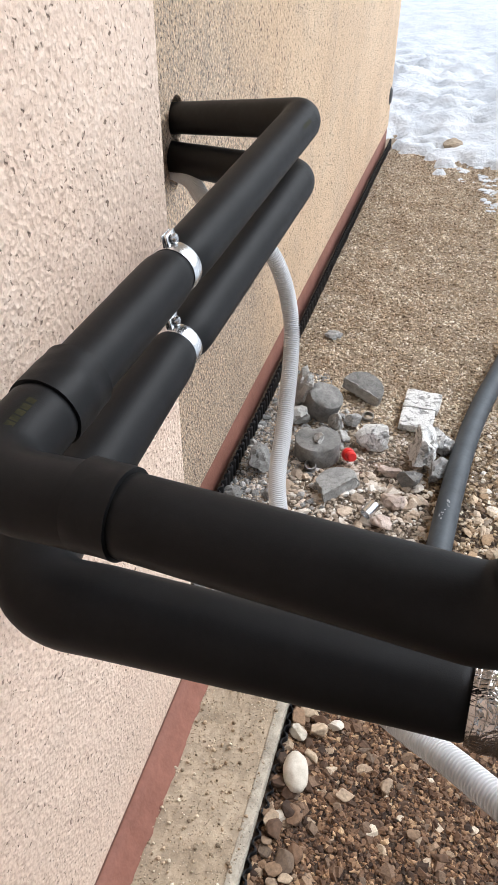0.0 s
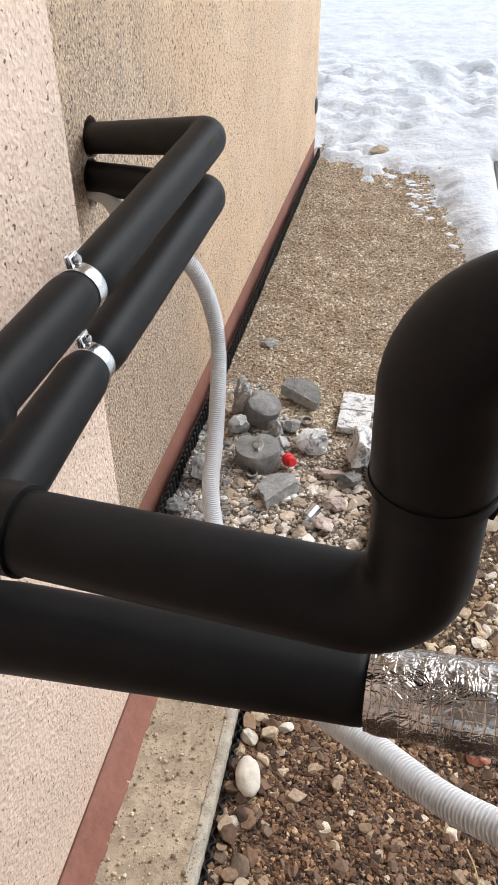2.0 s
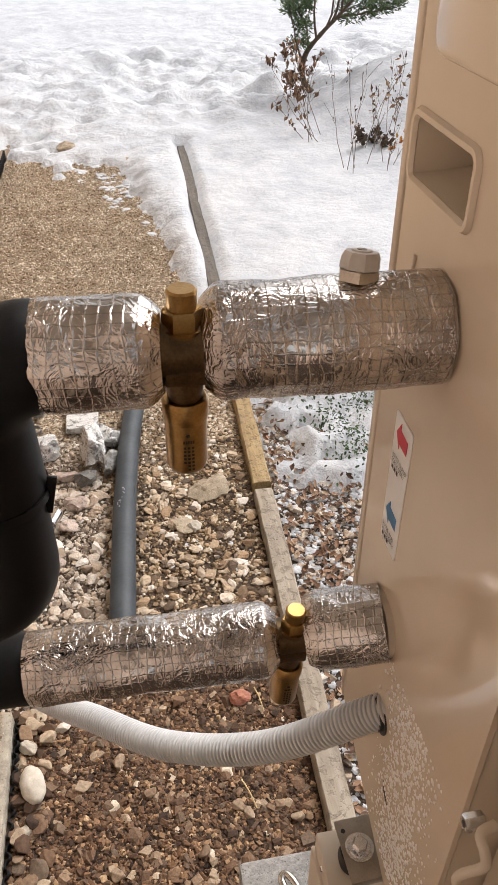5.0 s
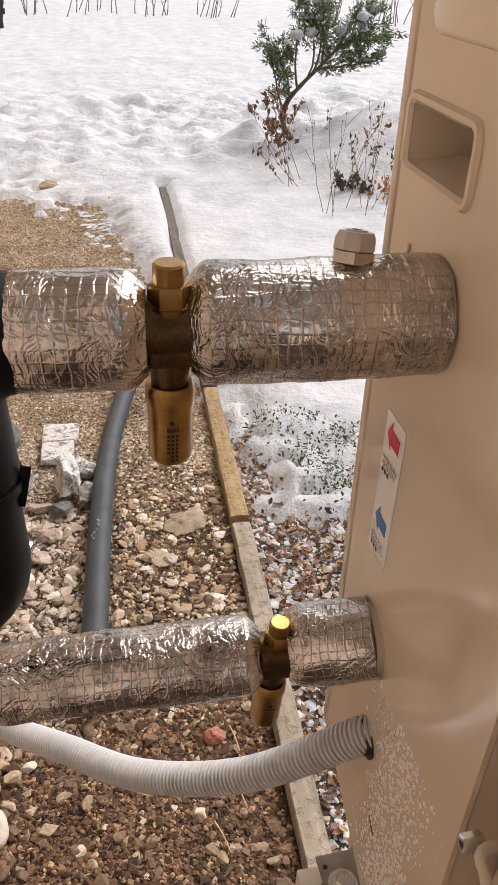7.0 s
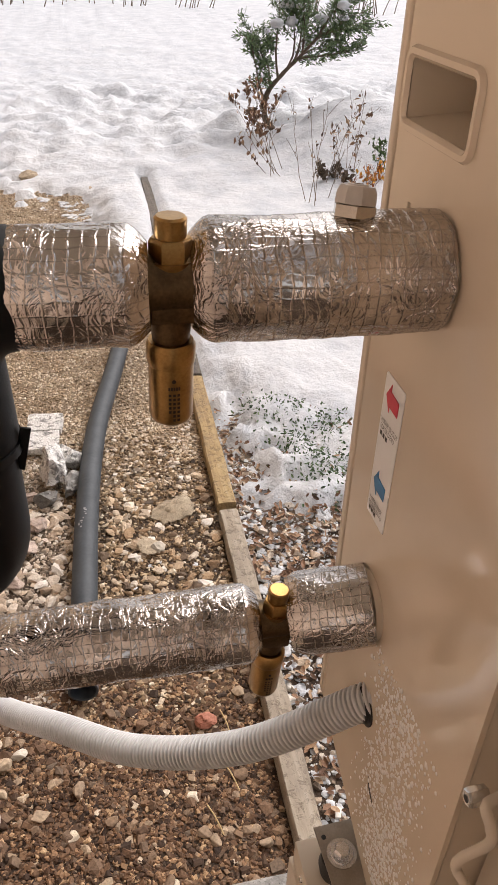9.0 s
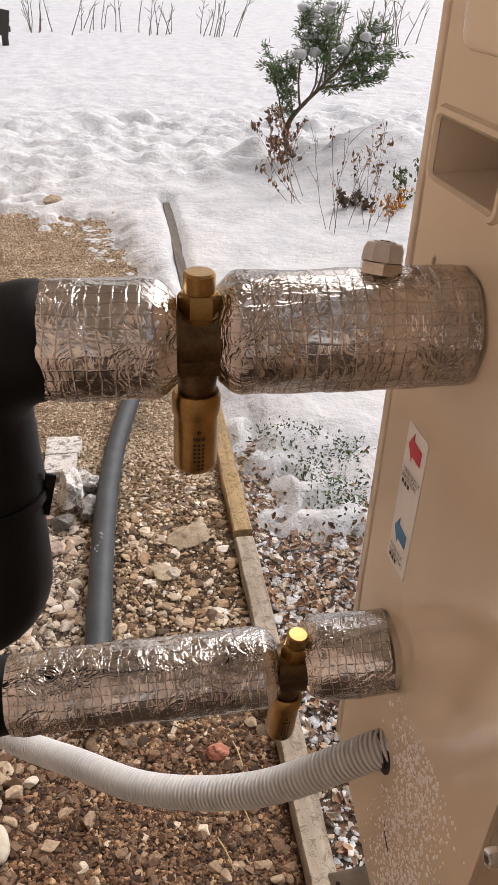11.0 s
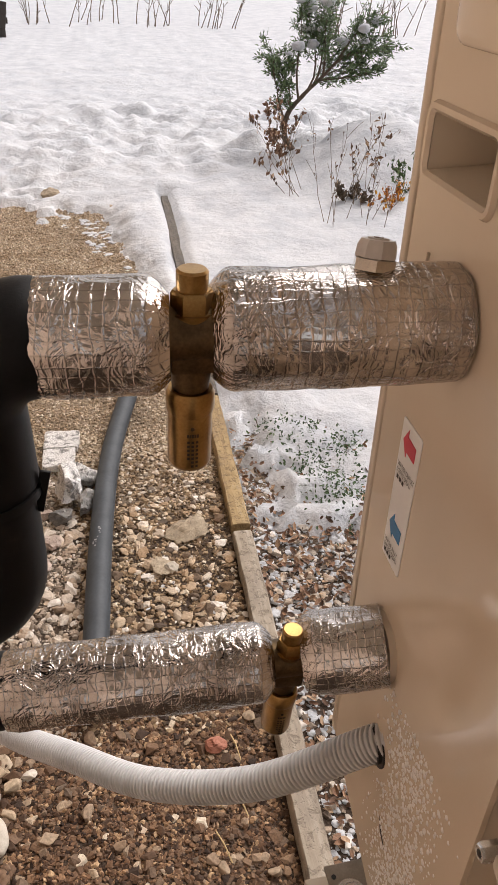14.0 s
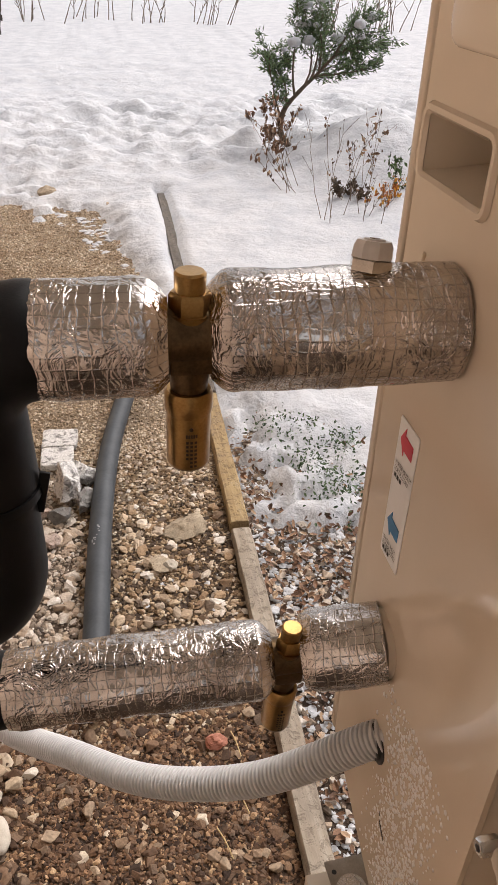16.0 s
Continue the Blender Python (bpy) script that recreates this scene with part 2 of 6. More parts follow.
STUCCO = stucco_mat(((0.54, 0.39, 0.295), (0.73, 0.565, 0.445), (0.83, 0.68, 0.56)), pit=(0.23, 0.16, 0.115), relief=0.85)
# same stucco, with the far wall's dimmer, warmer light put into its colours
STUCCO_SPLASHED_SHADED = stucco_mat(((0.48, 0.335, 0.21), (0.68, 0.495, 0.325), (0.78, 0.605, 0.42)), True, (0.15, 0.10, 0.07), 0.9, 0.325)
PLINTH = simple("brown_plinth_paint", (0.16, 0.062, 0.04), (0.25, 0.105, 0.072), 9, 0.75, bstr=0.5, bdist=0.002, bscale=150)
SLAB = concrete_mat("dusty_concrete", (0.27, 0.205, 0.135), (0.52, 0.425, 0.31), 38)
SLAB_EDGE = concrete_mat("worn_concrete_edge", (0.30, 0.26, 0.20), (0.52, 0.47, 0.385))
CONCRETE = concrete_mat("grey_concrete", (0.17, 0.167, 0.16), (0.42, 0.41, 0.39), 55)
CORE = concrete_mat("core_concrete", (0.115, 0.112, 0.105), (0.30, 0.29, 0.272), 60)
PALE = mortar_mat()
BROKEN = concrete_mat("broken_pale_concrete", (0.30, 0.295, 0.28), (0.56, 0.55, 0.52), 60)
SOIL = soil_mat()
SNOW = snow_mat()
FINE_BROWNS = [(0.0, (0.022, 0.011, 0.006)), (0.25, (0.080, 0.041, 0.021)), (0.5, (0.165, 0.090, 0.047)), (0.68, (0.105, 0.066, 0.042)), (0.86, (0.26, 0.150, 0.080)), (1.0, (0.43, 0.295, 0.17))]
BROWNS = [(0.0, (0.028, 0.016, 0.010)), (0.18, (0.085, 0.048, 0.028)), (0.38, (0.17, 0.10, 0.058)), (0.52, (0.12, 0.088, 0.063)), (0.68, (0.235, 0.148, 0.088)), (0.82, (0.28, 0.205, 0.14)), (0.94, (0.40, 0.31, 0.215)), (1.0, (0.60, 0.52, 0.41))]
BROWN_STONE = stone_mat("brown_crushed_stone", BROWNS)
FINE_BROWN = stone_mat("fine_brown_stone", FINE_BROWNS)
BUFF = concrete_mat("buff_stone", (0.31, 0.245, 0.165), (0.52, 0.435, 0.32), 50)
PALE_STONE = stone_mat("pale_crushed_stone", [(0.0, (0.085, 0.060, 0.042)), (0.15, (0.22, 0.140, 0.080)), (0.35, (0.39, 0.270, 0.160)), (0.55, (0.36, 0.295, 0.225)), (0.75, (0.53, 0.405, 0.275)), (0.9, (0.60, 0.52, 0.43)), (1.0, (0.83, 0.80, 0.74))])
GREY_STONE = stone_mat("grey_crushed_stone", [(0.0, (0.10, 0.10, 0.098)), (0.4, (0.20, 0.198, 0.19)), (0.75, (0.29, 0.28, 0.265)), (1.0, (0.46, 0.44, 0.41))])
PEA = stone_mat("pea_gravel", [(0.0, (0.16, 0.12, 0.08)), (0.3, (0.39, 0.305, 0.21)), (0.65, (0.56, 0.45, 0.32)), (0.88, (0.66, 0.575, 0.455)), (1.0, (0.80, 0.73, 0.61))], 0.9, 400, False, (0.76, 0.71, 0.66))
MID_FINE = stone_mat("fine_brown_buff_stone", [(0.0, (0.038, 0.024, 0.014)), (0.3, (0.125, 0.080, 0.044)), (0.6, (0.265, 0.180, 0.102)), (0.85, (0.42, 0.32, 0.205)), (1.0, (0.68, 0.60, 0.48))], 0.9, 400)
RUBBLE_FINE = stone_mat("fine_grey_buff_stone", [(0.0, (0.085, 0.068, 0.054)), (0.3, (0.25, 0.20, 0.152)), (0.65, (0.42, 0.345, 0.265)), (0.9, (0.50, 0.445, 0.38)), (1.0, (0.70, 0.66, 0.60))], 0.9, 400)
RUBBLE_STONE = stone_mat("grey_buff_crushed_stone", [(0.0, (0.15, 0.12, 0.095)), (0.22, (0.34, 0.265, 0.195)), (0.5, (0.50, 0.395, 0.295)), (0.75, (0.52, 0.45, 0.375)), (0.93, (0.60, 0.54, 0.47)), (1.0, (0.76, 0.73, 0.68))])
STEEL = simple("dull_grey_steel", (0.24, 0.235, 0.225), (0.42, 0.41, 0.40), 90, 0.4, 0.9, 0.2, 0.0005)
COARSE_STONE = stone_mat("coarse_brown_stone", BROWNS, 0.9, 160, True)
WHITE_STONE = simple("white_pebble_stone", (0.44, 0.39, 0.31), (0.64, 0.59, 0.51), 45, 0.8, bstr=0.3, bdist=0.001)
PINKISH = concrete_mat("pinkish_stone", (0.40, 0.31, 0.26), (0.60, 0.49, 0.42), 60)
RED_BRICK = simple("broken_brick", (0.36, 0.14, 0.09), (0.50, 0.23, 0.16), 50, 0.9, bstr=0.5, bdist=0.001)
FOAM = simple("black_foam_rubber", (0.0052, 0.0053, 0.0057), (0.0090, 0.0091, 0.0098), 30, 0.50, bstr=0.18, bdist=0.0006, bscale=900, rvar=0.06, spec=0.16)
TAPE = simple("black_tape", (0.0050, 0.0051, 0.0055), (0.0086, 0.0087, 0.0093), 40, 0.48, bstr=0.25, bdist=0.001, bscale=120, spec=0.16)
PRINT = simple("yellow_print", (0.014, 0.014, 0.008), (0.034, 0.032, 0.012), 160, 0.65, bstr=0, spec=0.15)
ZINC = simple("zinc_plated_steel", (0.62, 0.64, 0.66), (0.80, 0.81, 0.82), 60, 0.24, 1.0, 0.1, 0.0004)
CHROME = simple("nickel_plated_brass", (0.42, 0.39, 0.345), (0.60, 0.565, 0.51), 60, 0.16, 1.0, 0)
BRASS = simple("brass", (0.25, 0.145, 0.050), (0.42, 0.262, 0.098), 70, 0.32, 1.0, 0.12, 0.0003, 500)
DARK_BRASS = simple("tarnished_brass", (0.075, 0.05, 0.026), (0.16, 0.105, 0.055), 60, 0.42, 1.0, 0.25, 0.0005, 400)
ENGRAVED = simple("engraved_marks", (0.035, 0.025, 0.012), (0.05, 0.035, 0.02), 60, 0.6, 0.3, 0)
FOIL = foil_mat()
CONDUIT = simple("pale_grey_conduit", (0.54, 0.545, 0.55), (0.64, 0.645, 0.65), 18, 0.45, bstr=0.0)
PE_PIPE = simple("dark_grey_plastic_pipe", (0.035, 0.042, 0.050), (0.060, 0.070, 0.080), 14, 0.55, bstr=0.2, bdist=0.0006, spec=0.35)
PIPE_MARK = simple("pale_stamp", (0.22, 0.23, 0.24), (0.36, 0.37, 0.38), 120, 0.7, bstr=0)
MEMBRANE = simple("black_dimpled_plastic", (0.007, 0.007, 0.008), (0.016, 0.016, 0.017), 20, 0.55, bstr=0.2, bdist=0.001, spec=0.2)
BEIGE = paint_mat("beige_enamel", (0.68, 0.58, 0.455), 0.13)
BEIGE_DULL = paint_mat("beige_powder_coat", (0.64, 0.565, 0.46), 0.45)
BRACKET = simple("dull_coated_steel", (0.25, 0.215, 0.175), (0.36, 0.315, 0.26), 60, 0.35, 0.4, 0.15, 0.0005)
STICKER = simple("white_sticker", (0.76, 0.76, 0.76), (0.82, 0.82, 0.82), 20, 0.35, bstr=0)
RED = simple("red_print", (0.55, 0.02, 0.05), (0.62, 0.03, 0.07), 40, 0.4, bstr=0)
BLUE = simple("blue_print", (0.02, 0.16, 0.38), (0.03, 0.20, 0.44), 40, 0.4, bstr=0)
INK = simple("black_ink", (0.012, 0.012, 0.012), (0.02, 0.02, 0.02), 40, 0.5, bstr=0)
RUBBER = simple("black_rubber", (0.012, 0.012, 0.012), (0.025, 0.025, 0.025), 50, 0.6, bstr=0.2)
# white plastic with the vent cap's shade put into a darker beige
SHADED_WHITE_PLASTIC = simple("shaded_white_plastic", (0.50, 0.47, 0.44), (0.60, 0.57, 0.54), 30, 0.4, bstr=0)
RED_PLASTIC = simple("red_plastic", (0.62, 0.012, 0.012), (0.74, 0.03, 0.025), 50, 0.35, bstr=0)
BOARD_GREY = wood_mat("weathered_grey_wood", [(0.3, (0.15, 0.12, 0.088)), (0.5, (0.32, 0.268, 0.205)), (0.7, (0.48, 0.425, 0.35))])
BOARD_OCHRE = wood_mat("ochre_weathered_wood", [(0.3, (0.12, 0.08, 0.04)), (0.45, (0.29, 0.195, 0.09)), (0.58, (0.40, 0.29, 0.145)), (0.72, (0.38, 0.34, 0.27))])
BOARD_WET = wood_mat("wet_dark_wood", [(0.3, (0.055, 0.045, 0.036)), (0.5, (0.12, 0.10, 0.08)), (0.7, (0.22, 0.195, 0.165))])
FENCE_WOOD = wood_mat("dark_fence_wood", [(0.3, (0.03, 0.024, 0.02)), (0.7, (0.08, 0.065, 0.055))], "z")
BARK = simple("bark", (0.055, 0.04, 0.028), (0.16, 0.12, 0.085), 60, 0.9, bstr=0.7, bdist=0.004, bscale=120)
TWIG = simple("dry_twig", (0.10, 0.075, 0.055), (0.24, 0.18, 0.13), 30, 0.9, bstr=0.2)
NEEDLE = stone_mat("conifer_foliage", [(0.0, (0.022, 0.045, 0.015)), (0.5, (0.06, 0.11, 0.035)), (1.0, (0.13, 0.20, 0.075))], 0.7)
GREEN_LEAF = stone_mat("green_leaf", [(0.0, (0.02, 0.05, 0.018)), (0.6, (0.05, 0.10, 0.035)), (1.0, (0.10, 0.15, 0.06))], 0.6)
DRY_LEAF = stone_mat("dry_leaf", [(0.0, (0.06, 0.035, 0.022)), (0.4, (0.16, 0.085, 0.05)), (0.75, (0.28, 0.16, 0.095)), (1.0, (0.42, 0.30, 0.19))], 0.8)
ORANGE_LEAF = stone_mat("orange_leaf", [(0.0, (0.25, 0.07, 0.02)), (0.5, (0.55, 0.20, 0.02)), (1.0, (0.70, 0.36, 0.03))], 0.7)
STRAW = simple("straw", (0.45, 0.32, 0.15), (0.62, 0.48, 0.26), 40, 0.8, bstr=0)
PALE_DROP, _nt, _b = nodes_of("water")
_b.inputs["Transmission Weight"].default_value, _b.inputs["Roughness"].default_value, _b.inputs["IOR"].default_value = 0.15, 0.1, 1.33
# nearly opaque pale colour paints the bright glints of the drops
_b.inputs["Base Color"].default_value = (0.92, 0.90, 0.87, 1)
SOFFIT = simple("soffit_boards", (0.42, 0.36, 0.29), (0.5, 0.44, 0.36), 5, 0.8)

# ---- mesh helpers ----
ORG = {}


def finish(bm, name, mat, smooth):
    me = bpy.data.meshes.new(name)
    bmesh.ops.recalc_face_normals(bm, faces=bm.faces)
    bm.to_mesh(me)
    bm.free()
    me.materials.append(mat)
    if smooth:
        me.shade_smooth()
        me.set_sharp_from_angle(angle=radians(smooth))
    else:
        me.shade_flat()
    return me


def thing(name, at, label, category, group=""):
    """An Empty at the base of a thing."""
    ob = new(name)
    ob.empty_display_size = 0.02
    ob.location = at
    ORG[ob] = Vector(at)
    return tagged(ob, label, category, group)


def part(name, bm, material, parent, label="", smooth=40):
    """A bmesh in world coordinates as one mesh under a thing or a part."""
    o = ORG[parent]
    bmesh.ops.translate(bm, verts=bm.verts, vec=-o)
    ob = new(name, finish(bm, name, material, smooth))
    ob.parent = parent
    ORG[ob] = o
    return tagged(ob, label)


def single(name, bm, material, label, category, at=None, group="", kind="", smooth=40):
    """A thing that is one mesh."""
    o = Vector(at) if at else Vector((0, 0, 0))
    bmesh.ops.translate(bm, verts=bm.verts, vec=-o)
    ob = new(name, finish(bm, name, material, smooth))
    ob.location = o
    ORG[ob] = o
    return tagged(ob, label, category, group, kind)


def box(x0, x1, y0, y1, z0, z1, bevel=0.0, seg=2):
    bm = bmesh.new()
    bmesh.ops.create_cube(bm, size=1, matrix=Matrix.LocRotScale(((x0 + x1) / 2, (y0 + y1) / 2, (z0 + z1) / 2), None, (x1 - x0, y1 - y0, z1 - z0)))
    if bevel:
        bmesh.ops.bevel(bm, geom=bm.edges[:], offset=bevel, segments=seg, profile=0.5, affect="EDGES")
    return bm


def lathe(profile, seg=24, m=None, sides=0):
    """Turned round z: rows of (z, r). m: pose. sides: that many flats instead of a round."""
    bm = bmesh.new()
    n = sides or seg
    rings = []
    for z, r in profile:
        rings.append([bm.verts.new((r * math.cos(2 * math.pi * k / n), r * math.sin(2 * math.pi * k / n), z)) for k in range(n)])
    for a, b in zip(rings, rings[1:]):
        for k in range(n):
            bm.faces.new((a[k], a[(k + 1) % n], b[(k + 1) % n], b[k]))
    bm.faces.new(rings[0][::-1])
    bm.faces.new(rings[-1])
    if m:
        bmesh.ops.transform(bm, matrix=m, verts=bm.verts)
    return bm


def join(*bms):
    out = bms[0]
    for b in bms[1:]:
        me = bpy.data.meshes.new("tmp")
        b.to_mesh(me)
        b.free()
        out.from_mesh(me)
        bpy.data.meshes.remove(me)
    return out


def fillet(pts, radii, n=10):
    """A polyline with rounded corners; one radius for each inner point."""
    pts = [Vector(p) for p in pts]
    out = [pts[0]]
    for i in range(1, len(pts) - 1):
        a, b, c = pts[i - 1], pts[i], pts[i + 1]
        u, v = (a - b).normalized(), (c - b).normalized()
        ang = u.angle(v)
        d = min(radii[i - 1] / math.tan(ang / 2), (a - b).length * 0.95, (c - b).length * 0.95)
        p, q = b + u * d, b + v * d
        k = 0.55
        p1, q1 = p - u * d * k, q - v * d * k
        for j in range(n + 1):
            t = j / n
            out.append(p * (1 - t) ** 3 + p1 * 3 * t * (1 - t) ** 2 + q1 * 3 * t * t * (1 - t) + q * t ** 3)
    out.append(pts[-1])
    return out


def catmull(pts, n=16):
    pts = [Vector(p) for p in pts]
    pts = [pts[0] * 2 - pts[1]] + pts + [pts[-1] * 2 - pts[-2]]
    out = []
    for i in range(1, len(pts) - 2):
        a, b, c, d = pts[i - 1:i + 3]
        for j in range(n):
            t = j / n
            out.append(0.5 * (2 * b + (c - a) * t + (2 * a - 5 * b + 4 * c - d) * t * t + (3 * b - a - 3 * c + d) * t ** 3))
    out.append(pts[-2])
    return out


def resample(pts, step):
    out, carry = [pts[0].copy()], 0.0
    for a, b in zip(pts, pts[1:]):
        L = (b - a).length
        s = step - carry
        while s <= L:
            out.append(a.lerp(b, s / L))
            s += step
        carry = (carry + L) % step if L else carry
    if (out[-1] - pts[-1]).length > step * 0.3:
        out.append(pts[-1].copy())
    else:
        out[-1] = pts[-1].copy()
    return out


def sweep(pts, rad, seg=24, cap=True, hollow=0.0):
    """A tube along points; rad: a number or a function of (metres along, total, angle, place). With a UV map in metres."""
    bm = bmesh.new()
    uvl = bm.loops.layers.uv.new("UVMap")
    t0 = (pts[1] - pts[0]).normalized()
    nrm = t0.orthogonal().normalized()
    if abs(t0.z) < 0.9:
        nrm = (Vector((0, 0, 1)) - t0 * t0.z).normalized()
    total = sum((b - a).length for a, b in zip(pts, pts[1:]))
    s, rings, along = 0.0, [], []
    for i, p in enumerate(pts):
        t = (pts[min(i + 1, len(pts) - 1)] - pts[max(i - 1, 0)]).normalized()
        nrm = (nrm - t * nrm.dot(t)).normalized()
        bi = t.cross(nrm)
        if i:
            s += (p - pts[i - 1]).length
        ring = []
        for k in range(seg):
            th = 2 * math.pi * k / seg
            way = nrm * math.cos(th) + bi * math.sin(th)
            r = rad(s, total, th, p) if callable(rad) else rad
            ring.append(bm.verts.new(p + way * r))
        rings.append(ring)
        along.append(s)
    r0 = rad if not callable(rad) else rad(total / 2, total, 0, pts[0])
    for i in range(len(rings) - 1):
        for k in range(seg):
            f = bm.faces.new((rings[i][k], rings[i][(k + 1) % seg], rings[i + 1][(k + 1) % seg], rings[i + 1][k]))
            for lp, (uu, vv) in zip(f.loops, ((k, i), (k + 1, i), (k + 1, i + 1), (k, i + 1))):
                lp[uvl].uv = (uu / seg * 2 * math.pi * r0, along[vv])
    if cap:
        bm.faces.new(rings[0][::-1])
        bm.faces.new(rings[-1])
    return bm


def lump(size, seed, sub=2, rough=0.25, at=(0, 0, 0), turn=(0, 0, 0), scale=(1, 1, 1), cuts=5):
    """A broken stone: a ball cut by random planes and roughened."""
    rnd = random.Random(seed)
    bm = bmesh.new()
    bmesh.ops.create_icosphere(bm, subdivisions=sub, radius=1)
    planes = []
    for _ in range(cuts):
        n = Vector((rnd.gauss(0, 1), rnd.gauss(0, 1), rnd.gauss(0, 1))).normalized()
        planes.append((n, rnd.uniform(0.45, 0.8)))
    for v in bm.verts:
        for n, d in planes:
            k = v.co.dot(n) - d
            if k > 0:
                v.co -= n * k
        q = v.co + Vector((seed * 3.1, 0, 0))
        v.co += v.co.normalized() * rough * (0.45 * noise.noise(q * 1.9) + 0.22 * noise.noise(q * 5.5) + 0.12 * noise.noise(q * 13))
        v.co = Vector((v.co.x * scale[0], v.co.y * scale[1], v.co.z * scale[2])) * size
    bmesh.ops.transform(bm, matrix=pose(*at, *turn), verts=bm.verts)
    return bm


def mesh_thing(name, verts, faces, mat, label, category, kind="stuff", smooth=0):
    me = bpy.data.meshes.new(name)
    me.from_pydata(verts, [], faces)
    me.materials.append(mat)
    if smooth:
        me.shade_smooth()
        me.set_sharp_from_angle(angle=radians(smooth))
    else:
        me.shade_flat()
    return tagged(new(name, me), label, category, "", kind)


# ---- structure: ground, snow, house ----
def axis_steps(dense0, dense1, step, far):
    mid = list(np.arange(dense0, dense1, step))
    out, s, v = [], step, dense1
    while v < far:
        out.append(v)
        s *= 1.25
        v += s
    out.append(far)
    back, s, v = [], step, dense0
    while v > -far:
        s *= 1.25
        v -= s
        back.append(v)
    return np.array(back[::-1] + mid + out)


def sheet(name, xs, ys, height, mat, label, category, kind):
    nx, ny = len(xs), len(ys)
    verts = [(x, y, height(x, y)) for y in ys for x in xs]
    faces = [(j * nx + i, j * nx + i + 1, (j + 1) * nx + i + 1, (j + 1) * nx + i) for j in range(ny - 1) for i in range(nx - 1)]
    me = bpy.data.meshes.new(name)
    me.from_pydata(verts, [], faces)
    me.materials.append(mat)
    me.shade_smooth()
    return tagged(new(name, me), label, category, "", kind)


def plank_x(y):
    """The middle of the timber edging."""
    return 0.4505 + (y - 0.625) * 0.033


def ground_z(x, y):
    if abs(x) > 6 or abs(y) > 12:
        return -0.02
    return 0.012 * noise.noise((x * 2.1, y * 2.1, 0)) + 0.006 * noise.noise((x * 9, y * 9, 3)) + 0.005 * noise.noise((x * 19, y * 19, 5)) - 0.006


sheet("ground", axis_steps(-0.7, 1.6, 0.03, 400), axis_steps(0.2, 5.4, 0.03, 400), ground_z, SOIL,
      "bare brown gravelly soil beside the house", "ground", "structure")

SNOW_EDGE_X = (-3, -0.55, -0.26, 0.06, 0.25, 0.39, 0.47, 0.60, 0.85, 1.2, 1.6, 2.2, 2.6)
SNOW_EDGE_Y = (5.2, 5.05, 4.9, 4.5, 4.15, 3.25, 2.25, 1.82, 1.52, 1.0, 0.3, -2, -400)


def snow_z(x, y):
    if abs(x) > 9 or y > 16 or y < -4:
        return 0.10 if y > 5.5 or x > 1.6 else -0.05
    d = y - float(np.interp(x, SNOW_EDGE_X, SNOW_EDGE_Y))
    d += 0.34 * noise.noise((x * 3.2, y * 3.2, 5)) + 0.42 * noise.noise((x * 9, y * 9, 7)) + 0.26 * noise.noise((x * 22, y * 22, 9))
    if x > 0.46 and y < 2.6:
        d += (0.55 * noise.noise((x * 13, y * 13, 21)) + 0.45 * noise.noise((x * 34, y * 34, 22))) * max(0.0, min(1.0, (2.6 - y) / 0.6))
    k = max(0.0, min(1.0, (d + 0.05) / 0.9))
    z = -0.03 + 0.045 * min(1, max(0, d + 0.12) / 0.2) + 0.05 * k
    far = max(0.0, min(1.0, (y - 4.6) / 1.2))
    z += k * (0.024 * noise.noise((x * 2.4, y * 2.4, 1)) + 0.008 * noise.noise((x * 9, y * 9, 2)))
    trod = far * max(0.0, min(1.0, (8.4 - y) / 1.2))
    z += trod * (0.10 * abs(noise.noise((x * 2.6, y * 2.6, 11))) + 0.065 * noise.noise((x * 5.5, y * 5.5, 12)) + 0.045 * abs(noise.noise((x * 12, y * 12, 14))) + 0.020 * noise.noise((x * 30, y * 30, 13)))
    plank = abs(x - plank_x(y))
    if plank < 0.05 and y < 4.85:
        z = min(z, 0.016 + 0.012 * noise.noise((x * 9, y * 5, 4)) + max(0.0, plank - 0.031) * 4)
    z += 0.34 * math.exp(-(((x - 2.2) / 0.55) ** 2 + ((y - 5.2) / 0.7) ** 2))
    z += 0.08 * max(0.0, min(1.0, (y - 8.0) / 1.5))
    return z


sheet("snow", axis_steps(-1.4, 4.2, 0.035, 300), axis_steps(1.0, 9.5, 0.035, 300), snow_z, SNOW,
      "trodden white snow over the garden, thin and patchy at its edge", "snow", "stuff")

NX, FX, CY, EY = -0.368, -0.515, 0.940, 4.90   # near face, far face, step, far end of the house
PZ = 0.098


def wall(name, x, y0, y1, z0, z1, label, holes=(), mat=None):
    """A stuccoed wall slab 0.3 m thick with round holes from its face (y, z, r)."""
    bm = box(x - 0.3, x, y0, y1, z0, z1, 0.008, 2)
    ob = single(name, bm, mat or STUCCO, label, "wall", kind="structure")
    for hy, hz, r in holes:
        cut = lathe([(-0.2, r), (0.05, r)], 28, pose(x, hy, hz, 0, 90, 0))
        c = new("hole_cutter", finish(cut, "hole_cutter", mat or STUCCO, 0))
        md = ob.modifiers.new("hole", "BOOLEAN")
        md.object, md.solver = c, "EXACT"
        dg = bpy.context.evaluated_depsgraph_get()
        me = bpy.data.meshes.new_from_object(ob.evaluated_get(dg))
        ob.modifiers.clear()
        ob.data = me
        bpy.data.objects.remove(c)
    return ob


